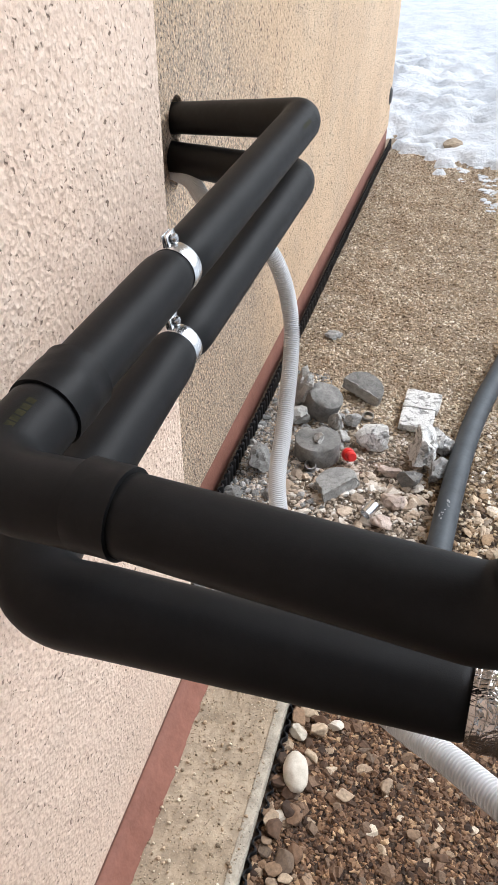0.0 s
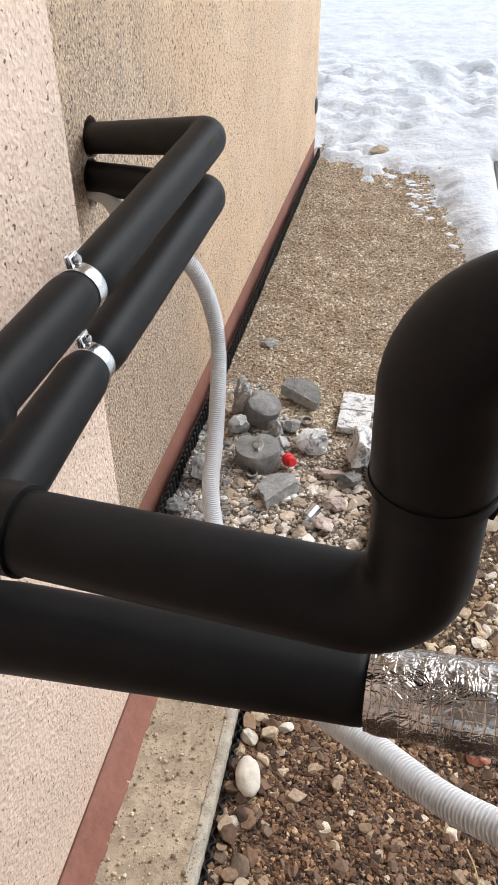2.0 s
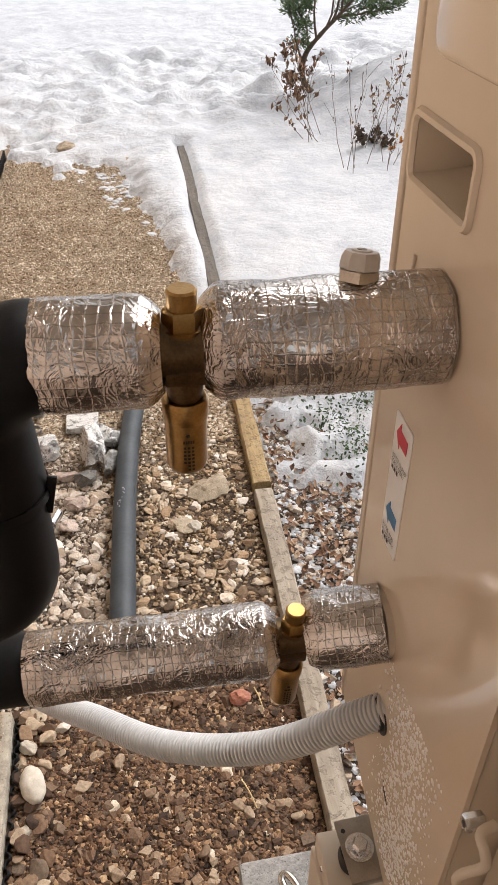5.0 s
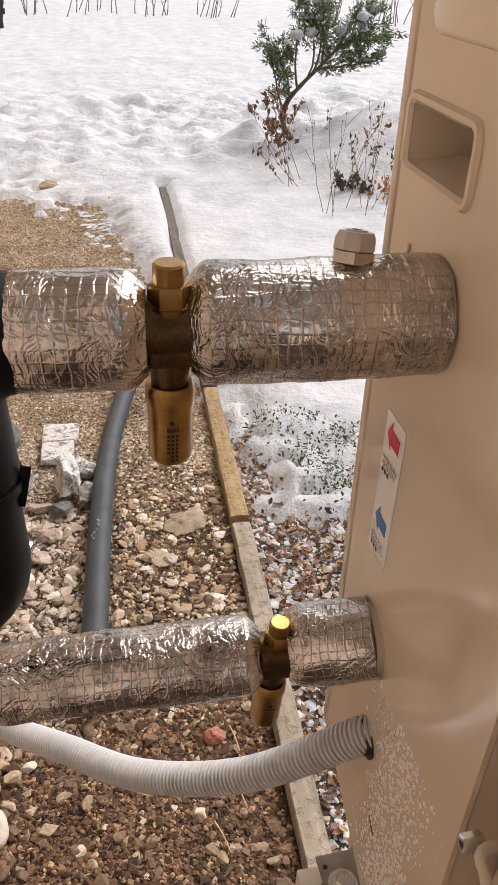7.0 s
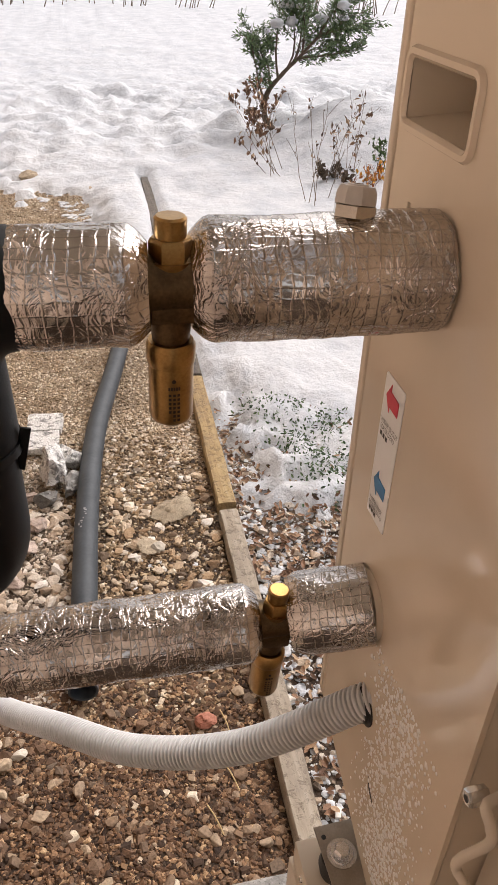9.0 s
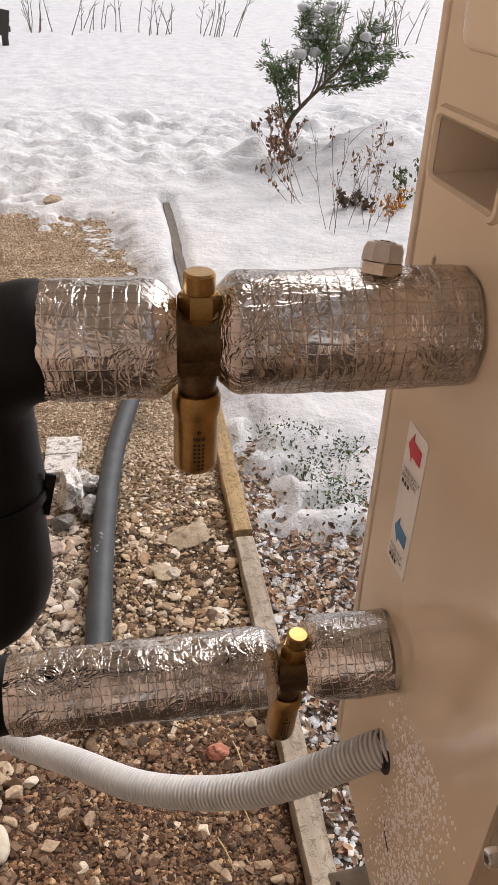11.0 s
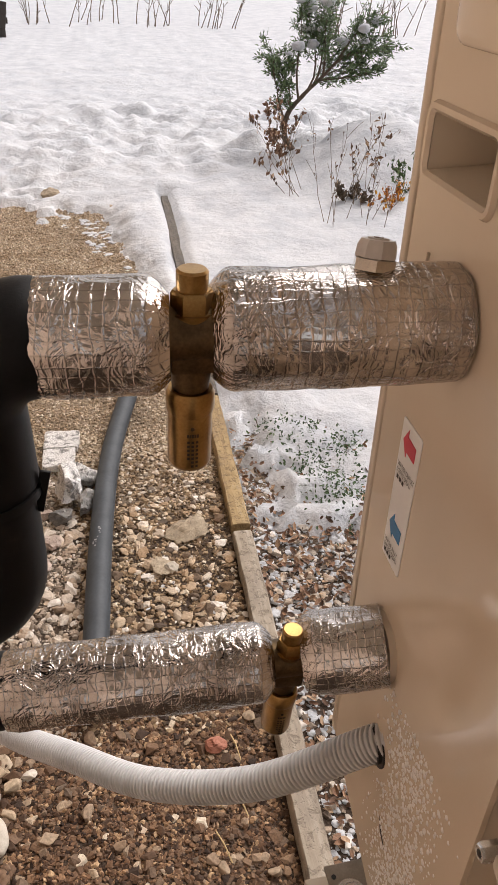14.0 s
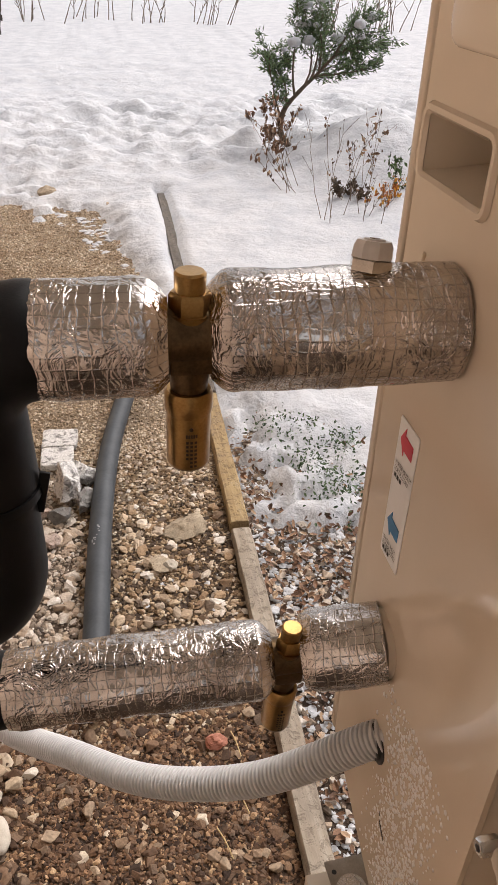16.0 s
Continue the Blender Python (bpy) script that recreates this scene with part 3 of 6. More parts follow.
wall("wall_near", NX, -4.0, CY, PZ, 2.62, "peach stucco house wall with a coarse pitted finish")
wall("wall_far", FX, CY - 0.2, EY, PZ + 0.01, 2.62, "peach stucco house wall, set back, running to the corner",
     [(1.365, 1.002, 0.038), (1.345, 0.938, 0.036), (1.338, 0.905, 0.024)], STUCCO_SPLASHED_SHADED)
single("wall_end", box(-6.0, FX - 0.302, EY - 0.3, EY - 0.002, PZ, 2.62), STUCCO, "end wall of the stucco house", "wall", kind="structure")
single("trim_near", box(NX - 0.3, NX - 0.004, -4.0, CY - 0.004, -0.05, PZ + 0.002, 0.003), PLINTH, "brown painted plinth strip at the wall's foot", "plinth", kind="structure")
def cove():
    bm = bmesh.new()
    rows = []
    for y in np.arange(-2.0, CY, 0.012):
        w = 0.0035 * noise.noise((0, y * 9, 3)) + 0.002 * noise.noise((0, y * 40, 5))
        rows.append([bm.verts.new(p) for p in ((NX - 0.002, y, 0.092 + w), (NX + 0.006, y, 0.090 + w), (-0.352 + w, y, 0.066), (-0.338 + 1.5 * w, y, 0.046 + w * 0.5), (-0.329 + 2 * w, y, 0.030))])
    for a, b in zip(rows, rows[1:]):
        for i in range(4):
            bm.faces.new((a[i], a[i + 1], b[i + 1], b[i]))
    bm.faces.new(rows[-1])
    single("trim_cove", bm, PLINTH, "brown painted mortar cove between wall and concrete strip", "plinth", kind="structure", smooth=60)


cove()
single("trim_far", box(FX - 0.3, FX - 0.004, CY - 0.2, EY - 0.004, -0.05, PZ + 0.012, 0.003), PLINTH, "brown painted plinth strip at the wall's foot", "plinth", kind="structure")
single("soffit", box(-1.0, 0.42, -4.0, EY + 0.4, 2.62, 2.70), SOFFIT, "plain boarded eave over the wall", "eave", kind="structure")


def slab():
    bm = bmesh.new()
    xs = np.linspace(NX, -0.172, 16)
    ys = np.arange(-2.0, CY + 0.01, 0.014)
    top = [[bm.verts.new((x, y, 0.034 + 0.003 * noise.noise((x * 20, y * 20, 1)) + 0.0018 * noise.noise((x * 70, y * 70, 2)) - (0.004 if x > -0.18 else 0))) for x in xs] for y in ys]
    for a, b in zip(top, top[1:]):
        for i in range(len(xs) - 1):
            bm.faces.new((a[i], a[i + 1], b[i + 1], b[i]))
    low = [bm.verts.new((-0.168 + 0.003 * noise.noise((0, y * 12, 4)), y, -0.04)) for y in ys]
    for j in range(len(ys) - 1):
        bm.faces.new((top[j][-1], low[j], low[j + 1], top[j + 1][-1]))
    e = [bm.verts.new((x, ys[-1], -0.04)) for x in xs]
    for i in range(len(xs) - 1):
        bm.faces.new((top[-1][i], top[-1][i + 1], e[i + 1], e[i]))
    return single("pavement", bm, SLAB, "dusty poured concrete strip along the wall's foot", "pavement", kind="structure", smooth=50)


slab()
single("trim_slab", box(-0.187, -0.1665, -2.0, CY - 0.004, -0.04, 0.0362, 0.003), SLAB_EDGE, "paler worn edge of the concrete strip", "edge", kind="structure")


def dimpled(name, x, y0, y1, z0, z1, label):
    """A thin plastic drainage sheet on edge, with dimples that make its rim wavy."""
    bm = bmesh.new()
    rows = []
    for y in np.arange(y0, y1, 0.004):
        w = 0.007 * max(-0.6, min(1.0, 1.6 * math.sin(y * 2 * math.pi / 0.028)))
        dz = 0.004 * noise.noise((0, y * 6, x))
        rows.append([bm.verts.new((x + w * s + 0.004 * noise.noise((y * 3, 0, x)), y, z)) for s, z in ((1, z0), (1, z1 + dz), (0.4, z1 + dz + 0.001))])
    for a, b in zip(rows, rows[1:]):
        for i in range(2):
            bm.faces.new((a[i], b[i], b[i + 1], a[i + 1]))
    ob = single(name, bm, MEMBRANE, label, "membrane", smooth=60)
    md = ob.modifiers.new("thickness", "SOLIDIFY")
    md.thickness = 0.0012
    return ob


dimpled("drainage_membrane", FX + 0.022, CY + 0.05, EY, -0.03, 0.045, "black dimpled drainage membrane edge along the far wall")
dimpled("drainage_membrane", -0.158, -0.6, CY, -0.04, 0.012, "black dimpled drainage membrane edge beside the concrete strip")

# ---- pipes ----
R = 0.0282                     # riser
RW = 0.0266                    # sleeves along the wall
RUN_A, RUN_B = Vector((-0.165, 0.3341, 1.0423)), Vector((0.0775, 0.3066, 1.0477))   # upper run from wall to pump
RISER_MID, RISER_TOP = Vector((0.0765, 0.3125, 1.136)), Vector((0.0745, 0.3115, 1.2274))
UA, UB = Vector((0.1170, 0.3104, 1.2274)), Vector((0.1815, 0.3032, 1.2275))         # upper foil-wrapped run, two pieces
UC, UD = Vector((0.2035, 0.3152, 1.2234)), Vector((0.3358, 0.3060, 1.2254))
LA, LB = Vector((0.0605, 0.3391, 0.9352)), Vector((0.2530, 0.3239, 0.9478))         # lower foil-wrapped run, two pieces
LC, LD = Vector((0.2770, 0.3277, 0.9468)), Vector((0.3362, 0.3162, 0.9582))
UR, LR = 0.0323, 0.0296
P1_BEND, P1_CLAMP, P1_FAR = Vector((-0.2725, 0.345, 1.0310)), Vector((-0.2512, 0.660, 1.0514)), Vector((-0.2239, 1.045, 1.0850))
P2_BEND, P2_CLAMP, P2_FAR = Vector((-0.2775, 0.347, 0.9222)), Vector((-0.2585, 0.672, 0.9580)), Vector((-0.2310, 1.062, 1.0000))


def soft_radius(r, seed, pinches=()):
    def f(s, total, th, p):
        k = r * (1 + 0.012 * noise.noise((p.x * 14 + seed, p.y * 14, p.z * 14)))
        for at, width, depth in pinches:
            k -= depth * math.exp(-((s - at) / width) ** 2)
        e = min(s, total - s)
        if e < 0.004:
            k -= (0.004 - e) * 0.5
        return k
    return f


def band(a, b, r, seed=0, lip=0.0034):
    """A strip of tape wound round a pipe from a to b, with a folded end."""
    pts = resample([Vector(a), Vector(b)], 0.003)
    return sweep(pts, lambda s, t, th, p: r + lip * (0.5 + 0.35 * noise.noise((th * 1.5, s * 60, seed))), 40)


def print_bars(pts_dir, at, n, size, gap, up, r):
    """Small printed dashes on a pipe's skin."""
    bm = bmesh.new()
    d = pts_dir.normalized()
    side = d.cross(up).normalized()
    rnd = random.Random(5)
    p = Vector(at)
    for i in range(n):
        w = size * rnd.uniform(0.5, 1.0)
        h = size * 0.55
        q = p + up * (r + 0.0006)
        vs = [bm.verts.new(q + d * a * w / 2 + side * b * h) for a, b in ((-1, -1), (1, -1), (1, 1), (-1, 1))]
        bm.faces.new(vs)
        p += d * (w + gap)
    return bm


def pipe_clamp(at, along, label):
    """A two-piece screw clamp round the pipe, on a rod from the wall."""
    c = thing("pipe_clamp", (at.x, at.y, at.z), label, "pipe clamp", "clamps on the wall pipes")
    d = along.normalized()
    r = 0.0240
    rows = []
    bm = bmesh.new()
    m = Matrix.Translation(at) @ d.to_track_quat("Z", "Y").to_matrix().to_4x4()
    for z, rr in ((-0.0085, r - 0.002), (-0.0085, r), (-0.006, r + 0.0012), (0.006, r + 0.0012), (0.0085, r), (0.0085, r - 0.002)):
        rows.append([bm.verts.new(m @ Vector((rr * math.cos(2 * math.pi * k / 40), rr * math.sin(2 * math.pi * k / 40), z))) for k in range(40)])
    for a, b in zip(rows, rows[1:] + rows[:1]):
        for k in range(40):
            bm.faces.new((a[k], a[(k + 1) % 40], b[(k + 1) % 40], b[k]))
    part("ring", bm, ZINC, c)
    up = Vector((-0.25, 0, 1)).normalized()
    e = at + up * (r + 0.005)
    ear = box(-0.009, 0.009, -0.0012, 0.0012, -0.006, 0.007, 0.0008)
    ear2 = box(-0.009, 0.009, 0.003, 0.0054, -0.006, 0.007, 0.0008)
    side = Vector((1, 0, 0.25)).normalized()
    mm = Matrix.Translation(e) @ Matrix((( d.x, side.x, up.x), (d.y, side.y, up.y), (d.z, side.z, up.z))).to_4x4()
    for b in (ear, ear2):
        bmesh.ops.transform(b, matrix=mm, verts=b.verts)
    part("ear", ear, ZINC, c)
    part("ear", ear2, ZINC, c)
    q = side.to_track_quat("Z", "Y").to_matrix().to_4x4()
    part("screw", join(lathe([(-0.006, 0.0022), (0.011, 0.0022)], 12, Matrix.Translation(e) @ q),
                       lathe([(0.0062, 0.0048), (0.0085, 0.0052), (0.0105, 0.004)], 16, Matrix.Translation(e) @ q)), ZINC, c)
    return c


def upper_pipe():
    t = thing("heating_pipe", (FX, 1.37, 0.972), "upper heating pipe in black foam with silver foil near the pump", "pipe", "pipes between house and pump")
    way = P1_CLAMP - P1_BEND
    split = P1_BEND + way * 0.26
    # from the wall round the far bend to the taped joint
    pts = resample(fillet([(FX - 0.10, 1.475, 0.965), (FX, 1.365, 1.002), P1_FAR + Vector((0.0015, 0.036, 0.004)), P1_CLAMP, split], [0.05, 0.036, 0.3], 12), 0.006)
    at, s0, best = 0.0, 0.0, 9.0
    for a, b in zip(pts, pts[1:]):
        if (a - P1_CLAMP).length < best:
            best, at = (a - P1_CLAMP).length, s0
        s0 += (b - a).length
    part("wall_sleeve", sweep(pts, soft_radius(RW, 1, [(at, 0.016, 0.0055)]), 40), FOAM, t)
    elbow = resample(fillet([split, P1_BEND, RUN_A], [0.040], 12), 0.006)
    part("elbow", sweep(elbow, soft_radius(0.0289, 2), 40), FOAM, t)
    run = resample(fillet([RUN_A, RUN_B, RISER_MID], [0.036], 12), 0.006)
    part("middle_sleeve", sweep(run, lambda s, n, th, p: soft_radius(0.0272 + 0.0010 * min(1, s / 0.3), 3)(s, n, th, p), 40), FOAM, t)
    top = resample(fillet([RISER_MID, RISER_TOP, UA + Vector((0.002, 0, 0))], [0.040], 14), 0.005)
    part("riser_elbow", sweep(top, soft_radius(0.0310, 4), 40), FOAM, t)
    d = way.normalized()
    part("tape", band(split - d * 0.002, split + d * 0.046, RW + 0.0022, 1), TAPE, t, "black tape round the joint")
    part("tape", band(RUN_A + Vector((-0.026, 0.003, -0.0006)), RUN_A + Vector((0.004, -0.0005, 0.0001)), 0.0284, 2), TAPE, t, "black tape round the joint")
    part("tape", band(RISER_MID + Vector((0, 0, -0.002)), RISER_MID + Vector((0, 0, 0.004)), 0.0300, 3), TAPE, t, "black tape round the joint")
    flap = box(-0.003, 0.003, -0.001, 0.001, -0.014, 0.014, 0.0006)
    bmesh.ops.transform(flap, matrix=pose(RISER_MID.x + R + 0.003, RISER_MID.y - 0.004, 1.134, 0, 14, 0), verts=flap.verts)
    part("tape_end", flap, TAPE, t)
    part("print", print_bars(way, P1_FAR + (P1_CLAMP - P1_FAR) * 0.10, 6, 0.0042, 0.0012, Vector((0.8, 0, 0.6)).normalized(), RW), PRINT, t, "faint yellow print")
    part("print", print_bars(way, P1_BEND + way * 0.11, 5, 0.0058, 0.0015, Vector((0.25, -0.1, 0.95)).normalized(), 0.0285), PRINT, t, "faint yellow print")

    def foil(r, seed, p0, p1, r_in, r_out, lumps=()):
        pts = resample([Vector(p0), Vector(p1)], 0.0028)

        def f(s, total, th, p):
            k = r
            k += 0.0018 * noise.noise((s * 34, math.cos(th) * 2.2, math.sin(th) * 2.2 + seed))
            k += 0.0007 * abs(noise.noise((s * 95, math.cos(th) * 5, math.sin(th) * 5 + seed * 2)))
            k += 0.00025 * noise.noise((s * 240, math.cos(th) * 11, math.sin(th) * 11 + seed * 3))
            a = min(1.0, s / 0.012)
            b = min(1.0, (total - s) / 0.012)
            k *= r_in + (1 - r_in) * math.sin(a * math.pi / 2)
            k *= r_out + (1 - r_out) * math.sin(b * math.pi / 2)
            return k
        return sweep(pts, f, 72)

    part("foil_wrap", foil(0.0302, 1, UA, UB, 0.98, 0.72), FOIL, t, "crumpled silver foil tape")
    part("foil_wrap", foil(UR, 4, UC, UD, 0.74, 0.985), FOIL, t, "crumpled silver foil tape")
    part("fitting", lathe([(0, 0.017), (0.03, 0.017)], 24, pose(0.178, 0.309, 1.226, 0, 90, 0)), DARK_BRASS, t, "dark brass fitting")
    return foil


foil = upper_pipe()


def lower_pipe():
    t = thing("heating_pipe", (FX, 1.41, 0.905), "lower heating pipe in black foam with silver foil near the pump", "pipe", "pipes between house and pump")
    way, clamp_at = P2_FAR - P2_CLAMP, P2_CLAMP
    pts = resample(fillet([(FX - 0.10, 1.455, 0.905), (FX, 1.345, 0.938), P2_FAR + Vector((0.001, 0.032, 0.004)), P2_CLAMP, P2_BEND, (-0.2, 0.3470, 0.9275), (0.0610, 0.3425, 0.9320)], [0.05, 0.036, 0.3, 0.055, 0.2], 14), 0.006)
    s0 = 0.0
    best, at = 9, 0
    for a, b in zip(pts, pts[1:]):
        if (a - clamp_at).length < best:
            best, at = (a - clamp_at).length, s0
        s0 += (b - a).length
    part("sleeve", sweep(pts, lambda s, n, th, p: soft_radius(0.0284 + 0.0052 * max(0.0, min(1.0, (0.02 - p.x) / 0.22)) * max(0.0, min(1.0, (0.62 - p.y) / 0.2)), 7, [(at, 0.016, 0.0055)])(s, n, th, p), 40), FOAM, t)
    part("foil_wrap", foil(LR, 9, LA, LB, 0.97, 0.66), FOIL, t, "crumpled silver foil tape")
    part("foil_wrap", foil(LR * 1.05, 12, LC, LD, 0.86, 0.99), FOIL, t, "crumpled silver foil tape")
    part("fitting", lathe([(0, 0.015), (0.032, 0.015)], 24, pose(0.249, 0.325, 0.9475, 0, 90, 0)), DARK_BRASS, t, "dark brass fitting")
    part("print", print_bars(way, P2_FAR - way * 0.10, 5, 0.0042, 0.0012, Vector((0.8, 0, 0.6)).normalized(), RW), PRINT, t, "faint yellow print")


lower_pipe()
pipe_clamp(P1_CLAMP, P1_FAR - P1_BEND, "zinc screw clamp pinching the upper black pipe")
pipe_clamp(P2_CLAMP, P2_FAR - P2_BEND, "zinc screw clamp pinching the lower black pipe")


def frost_valve(x, y, ztop, k, lean, label):
    """Brass antifreeze valve: knob, hexagon nut, block body, flared collar and drain cylinder. k: its size."""
    t = thing("antifreeze_valve", (x, y, ztop - 0.115 * k), label, "valve", "brass valves on the pipes")
    m = pose(x, y, ztop, lean[0], lean[1], 0) @ Matrix.Scale(k, 4)
    part("knob", lathe([(-0.0105, 0.0080), (-0.0012, 0.0082), (0, 0.0070)], 28, m), BRASS, t)
    part("nut", join(lathe([(-0.0215, 0.0110), (-0.0125, 0.0110), (-0.0105, 0.0098)], m=m, sides=6), lathe([(-0.026, 0.0105), (-0.0213, 0.0115)], 28, m)), BRASS, t)
    b = box(-0.0115, 0.0115, -0.0125, 0.0125, -0.0520, -0.0360, 0.0015)
    bmesh.ops.transform(b, matrix=m, verts=b.verts)
    part("body", join(lathe([(-0.066, 0.0098), (-0.052, 0.0112), (-0.036, 0.0112), (-0.028, 0.0104), (-0.0255, 0.0104)], 28, m), b), DARK_BRASS, t, "tarnished brass body")
    part("collar", lathe([(-0.079, 0.0126), (-0.0765, 0.0132), (-0.068, 0.0132), (-0.0655, 0.0118)], 32, m), BRASS, t)
    part("drain_cylinder", lathe([(-0.115, 0.0085), (-0.113, 0.0112), (-0.110, 0.0122), (-0.0792, 0.0122)], 32, m), BRASS, t)
    bars = bmesh.new()
    rnd = random.Random(3)

    def mark(a, z, w, h):
        vs = [bars.verts.new(m @ Vector((0.01232 * math.sin(a + da), -0.01232 * math.cos(a + da), z + dz))) for da, dz in ((-w, -h), (w, -h), (w, h), (-w, h))]
        bars.faces.new(vs)
    for i in range(5):
        mark(-0.20 + i * 0.11, -0.0895, 0.042, 0.0011)
    for col in (-0.17, 0.02, 0.21):
        for i in range(rnd.randint(5, 7)):
            mark(col, -0.0935 - i * 0.0026, 0.06, 0.0008)
    part("marking", bars, ENGRAVED, t, "dark stamped marks", 0)
    part("pin_hole", lathe([(0, 0.0011), (0.0006, 0.0011)], 12, m @ pose(0, -0.0121, -0.085, 90, 0, 0)), ENGRAVED, t)
    return t


frost_valve(0.1935, 0.3065, 1.2615, 1.0, (0, 1.5), "polished brass antifreeze valve on the upper foil-wrapped pipe")
frost_valve(0.2665, 0.3225, 0.9805, 0.95, (0, 4.5), "polished brass antifreeze valve on the lower foil-wrapped pipe")


def air_vent():
    t = thing("air_vent", (0.2866, 0.310, 1.2500), "white-capped air vent screwed into the foil-wrapped pipe", "valve")
    m = pose(0.2880, 0.312, 1.2475, -9, 10, 14) @ Matrix.Diagonal((0.96, 0.96, 0.86, 1.0))
    part("base", lathe([(0, 0.0125), (0.006, 0.0125), (0.0075, 0.0112)], 28, m), DARK_BRASS, t)
    part("nut", lathe([(0.0072, 0.0112), (0.0082, 0.0124), (0.0150, 0.0124), (0.0160, 0.0112)], m=m, sides=6), CHROME, t, "nickel-plated hexagon nut")
    part("cap", join(lathe([(0.0158, 0.0116), (0.0225, 0.0112), (0.0262, 0.0096)], m=m @ pose(0, 0, 0, 0, 0, 25), sides=8), lathe([(0.026, 0.006), (0.0272, 0.0056)], 20, m)), SHADED_WHITE_PLASTIC, t, "white plastic cap")
    part("slot", lathe([(0.0270, 0.0028), (0.0276, 0.0028)], 16, m), DARK_BRASS, t)


air_vent()


# ---- heat pump ----
PX = 0.336
PY0, PY1 = -0.80, 0.391
GY0, GY1 = 0.118, 0.161


def text_mesh(words, size, m, material, name, parent):
    cu = bpy.data.curves.new("words", "FONT")
    cu.body, cu.size, cu.align_x = words, size, "LEFT"
    o = new("words", cu)
    dg = bpy.context.evaluated_depsgraph_get()
    me = bpy.data.meshes.new_from_object(o.evaluated_get(dg))
    bpy.data.objects.remove(o)
    bm = bmesh.new()
    bm.from_mesh(me)
    bmesh.ops.transform(bm, matrix=m, verts=bm.verts)
    return part(name, bm, material, parent, "", 0)


def poly_prism(outline, x0, x1, bevel=0.0):
    """A prism from an outline in (y, z), from x0 (front) to x1."""
    bm = bmesh.new()
    a = [bm.verts.new((x0, y, z)) for y, z in outline]
    b = [bm.verts.new((x1, y, z)) for y, z in outline]
    n = len(a)
    front = bm.faces.new(a)
    bm.faces.new(b[::-1])
    for i in range(n):
        bm.faces.new((a[i], b[i], b[(i + 1) % n], a[(i + 1) % n]))
    if bevel:
        bmesh.ops.bevel(bm, geom=front.edges[:], offset=bevel, segments=3, profile=0.5, affect="EDGES")
    return bm


def low_z(y):
    return 0.770 + (y - 0.391) * 0.45


def heat_pump():
    t = thing("heat_pump", (0.52, -0.1, 0.66), "beige enamelled heat pump casing with glossy back, wet with drops", "heat pump")
    top = 1.62
    hy0, hy1, hz0, hz1 = 0.293, 0.371, 1.290, 1.321
    # casing plate with the grip's opening
    bm = bmesh.new()
    ey = 0.380
    o = [(GY1, low_z(GY1)), (ey, low_z(ey)), (ey, top), (GY1, top)]
    inn = [(hy0, hz0), (hy1, hz0), (hy1, hz1), (hy0, hz1)]
    ov = [bm.verts.new((PX, y, z)) for y, z in o]
    iv = [bm.verts.new((PX, y, z)) for y, z in inn]
    for i in range(4):
        bm.faces.new((ov[i], ov[(i + 1) % 4], iv[(i + 1) % 4], iv[i]))
    back = [bm.verts.new((PX + 0.004, y, z)) for y, z in o]
    for i in range(4):
        bm.faces.new((ov[i], back[i], back[(i + 1) % 4], ov[(i + 1) % 4]))
    part("back_panel", bm, BEIGE, t, "", 30)
    # edge flange and casing
    part("corner_post", join(poly_prism([(ey + 0.0015, low_z(ey)), (PY1, low_z(PY1)), (PY1, top), (ey + 0.0015, top)], PX - 0.0015, PX + 0.36, 0.003)), BEIGE, t)
    part("casing", box(PX + 0.006, PX + 0.36, GY1 + 0.002, ey - 0.002, 0.80, 1.285), BEIGE_DULL, t)
    part("casing", box(PX + 0.06, PX + 0.36, GY1 + 0.002, ey - 0.002, 1.286, 1.325), BEIGE_DULL, t)
    part("casing", box(PX + 0.006, PX + 0.36, GY1 + 0.002, ey - 0.002, 1.326, top), BEIGE_DULL, t)
    part("groove", box(PX + 0.035, PX + 0.36, GY0, GY1, low_z(GY0), top, 0.002), BEIGE_DULL, t)
    part("side_panel", poly_prism([(PY0, 0.67), (GY0 - 0.002, low_z(GY0)), (GY0 - 0.002, top), (PY0, top)], PX + 0.003, PX + 0.36, 0.004), BEIGE, t)
    # grip
    fr = bmesh.new()
    w = 0.0065
    rings = []
    for off, x in ((w, PX - 0.0002), (w - 0.0015, PX - 0.0028), (0.002, PX - 0.0028), (0.0, PX - 0.0005)):
        ring = []
        for cy, cz, a0 in ((hy1, hz1, 0), (hy0, hz1, 90), (hy0, hz0, 180), (hy1, hz0, 270)):
            rad = 0.003 + off
            sy, sz = (1 if cy == hy1 else -1), (1 if cz == hz1 else -1)
            for k in range(5):
                a = radians(a0 + k * 22.5)
                ring.append(fr.verts.new((x, cy - sy * 0.003 + rad * math.cos(a), cz - sz * 0.003 + rad * math.sin(a))))
        rings.append(ring)
    for a, b in zip(rings, rings[1:]):
        n = len(a)
        for k in range(n):
            fr.faces.new((a[k], a[(k + 1) % n], b[(k + 1) % n], b[k]))
    grip = part("grip_frame", fr, BEIGE, t)
    pk = bmesh.new()
    f = [pk.verts.new((PX, y, z)) for y, z in ((hy0, hz0), (hy1, hz0), (hy1, hz1), (hy0, hz1))]
    g = [pk.verts.new((PX + 0.042, y, z)) for y, z in ((hy0 + 0.004, hz0 + 0.004), (hy1 - 0.004, hz0 + 0.004), (hy1 - 0.004, hz1), (hy0 + 0.004, hz1))]
    for i in range(4):
        pk.faces.new((f[i], f[(i + 1) % 4], g[(i + 1) % 4], g[i]))
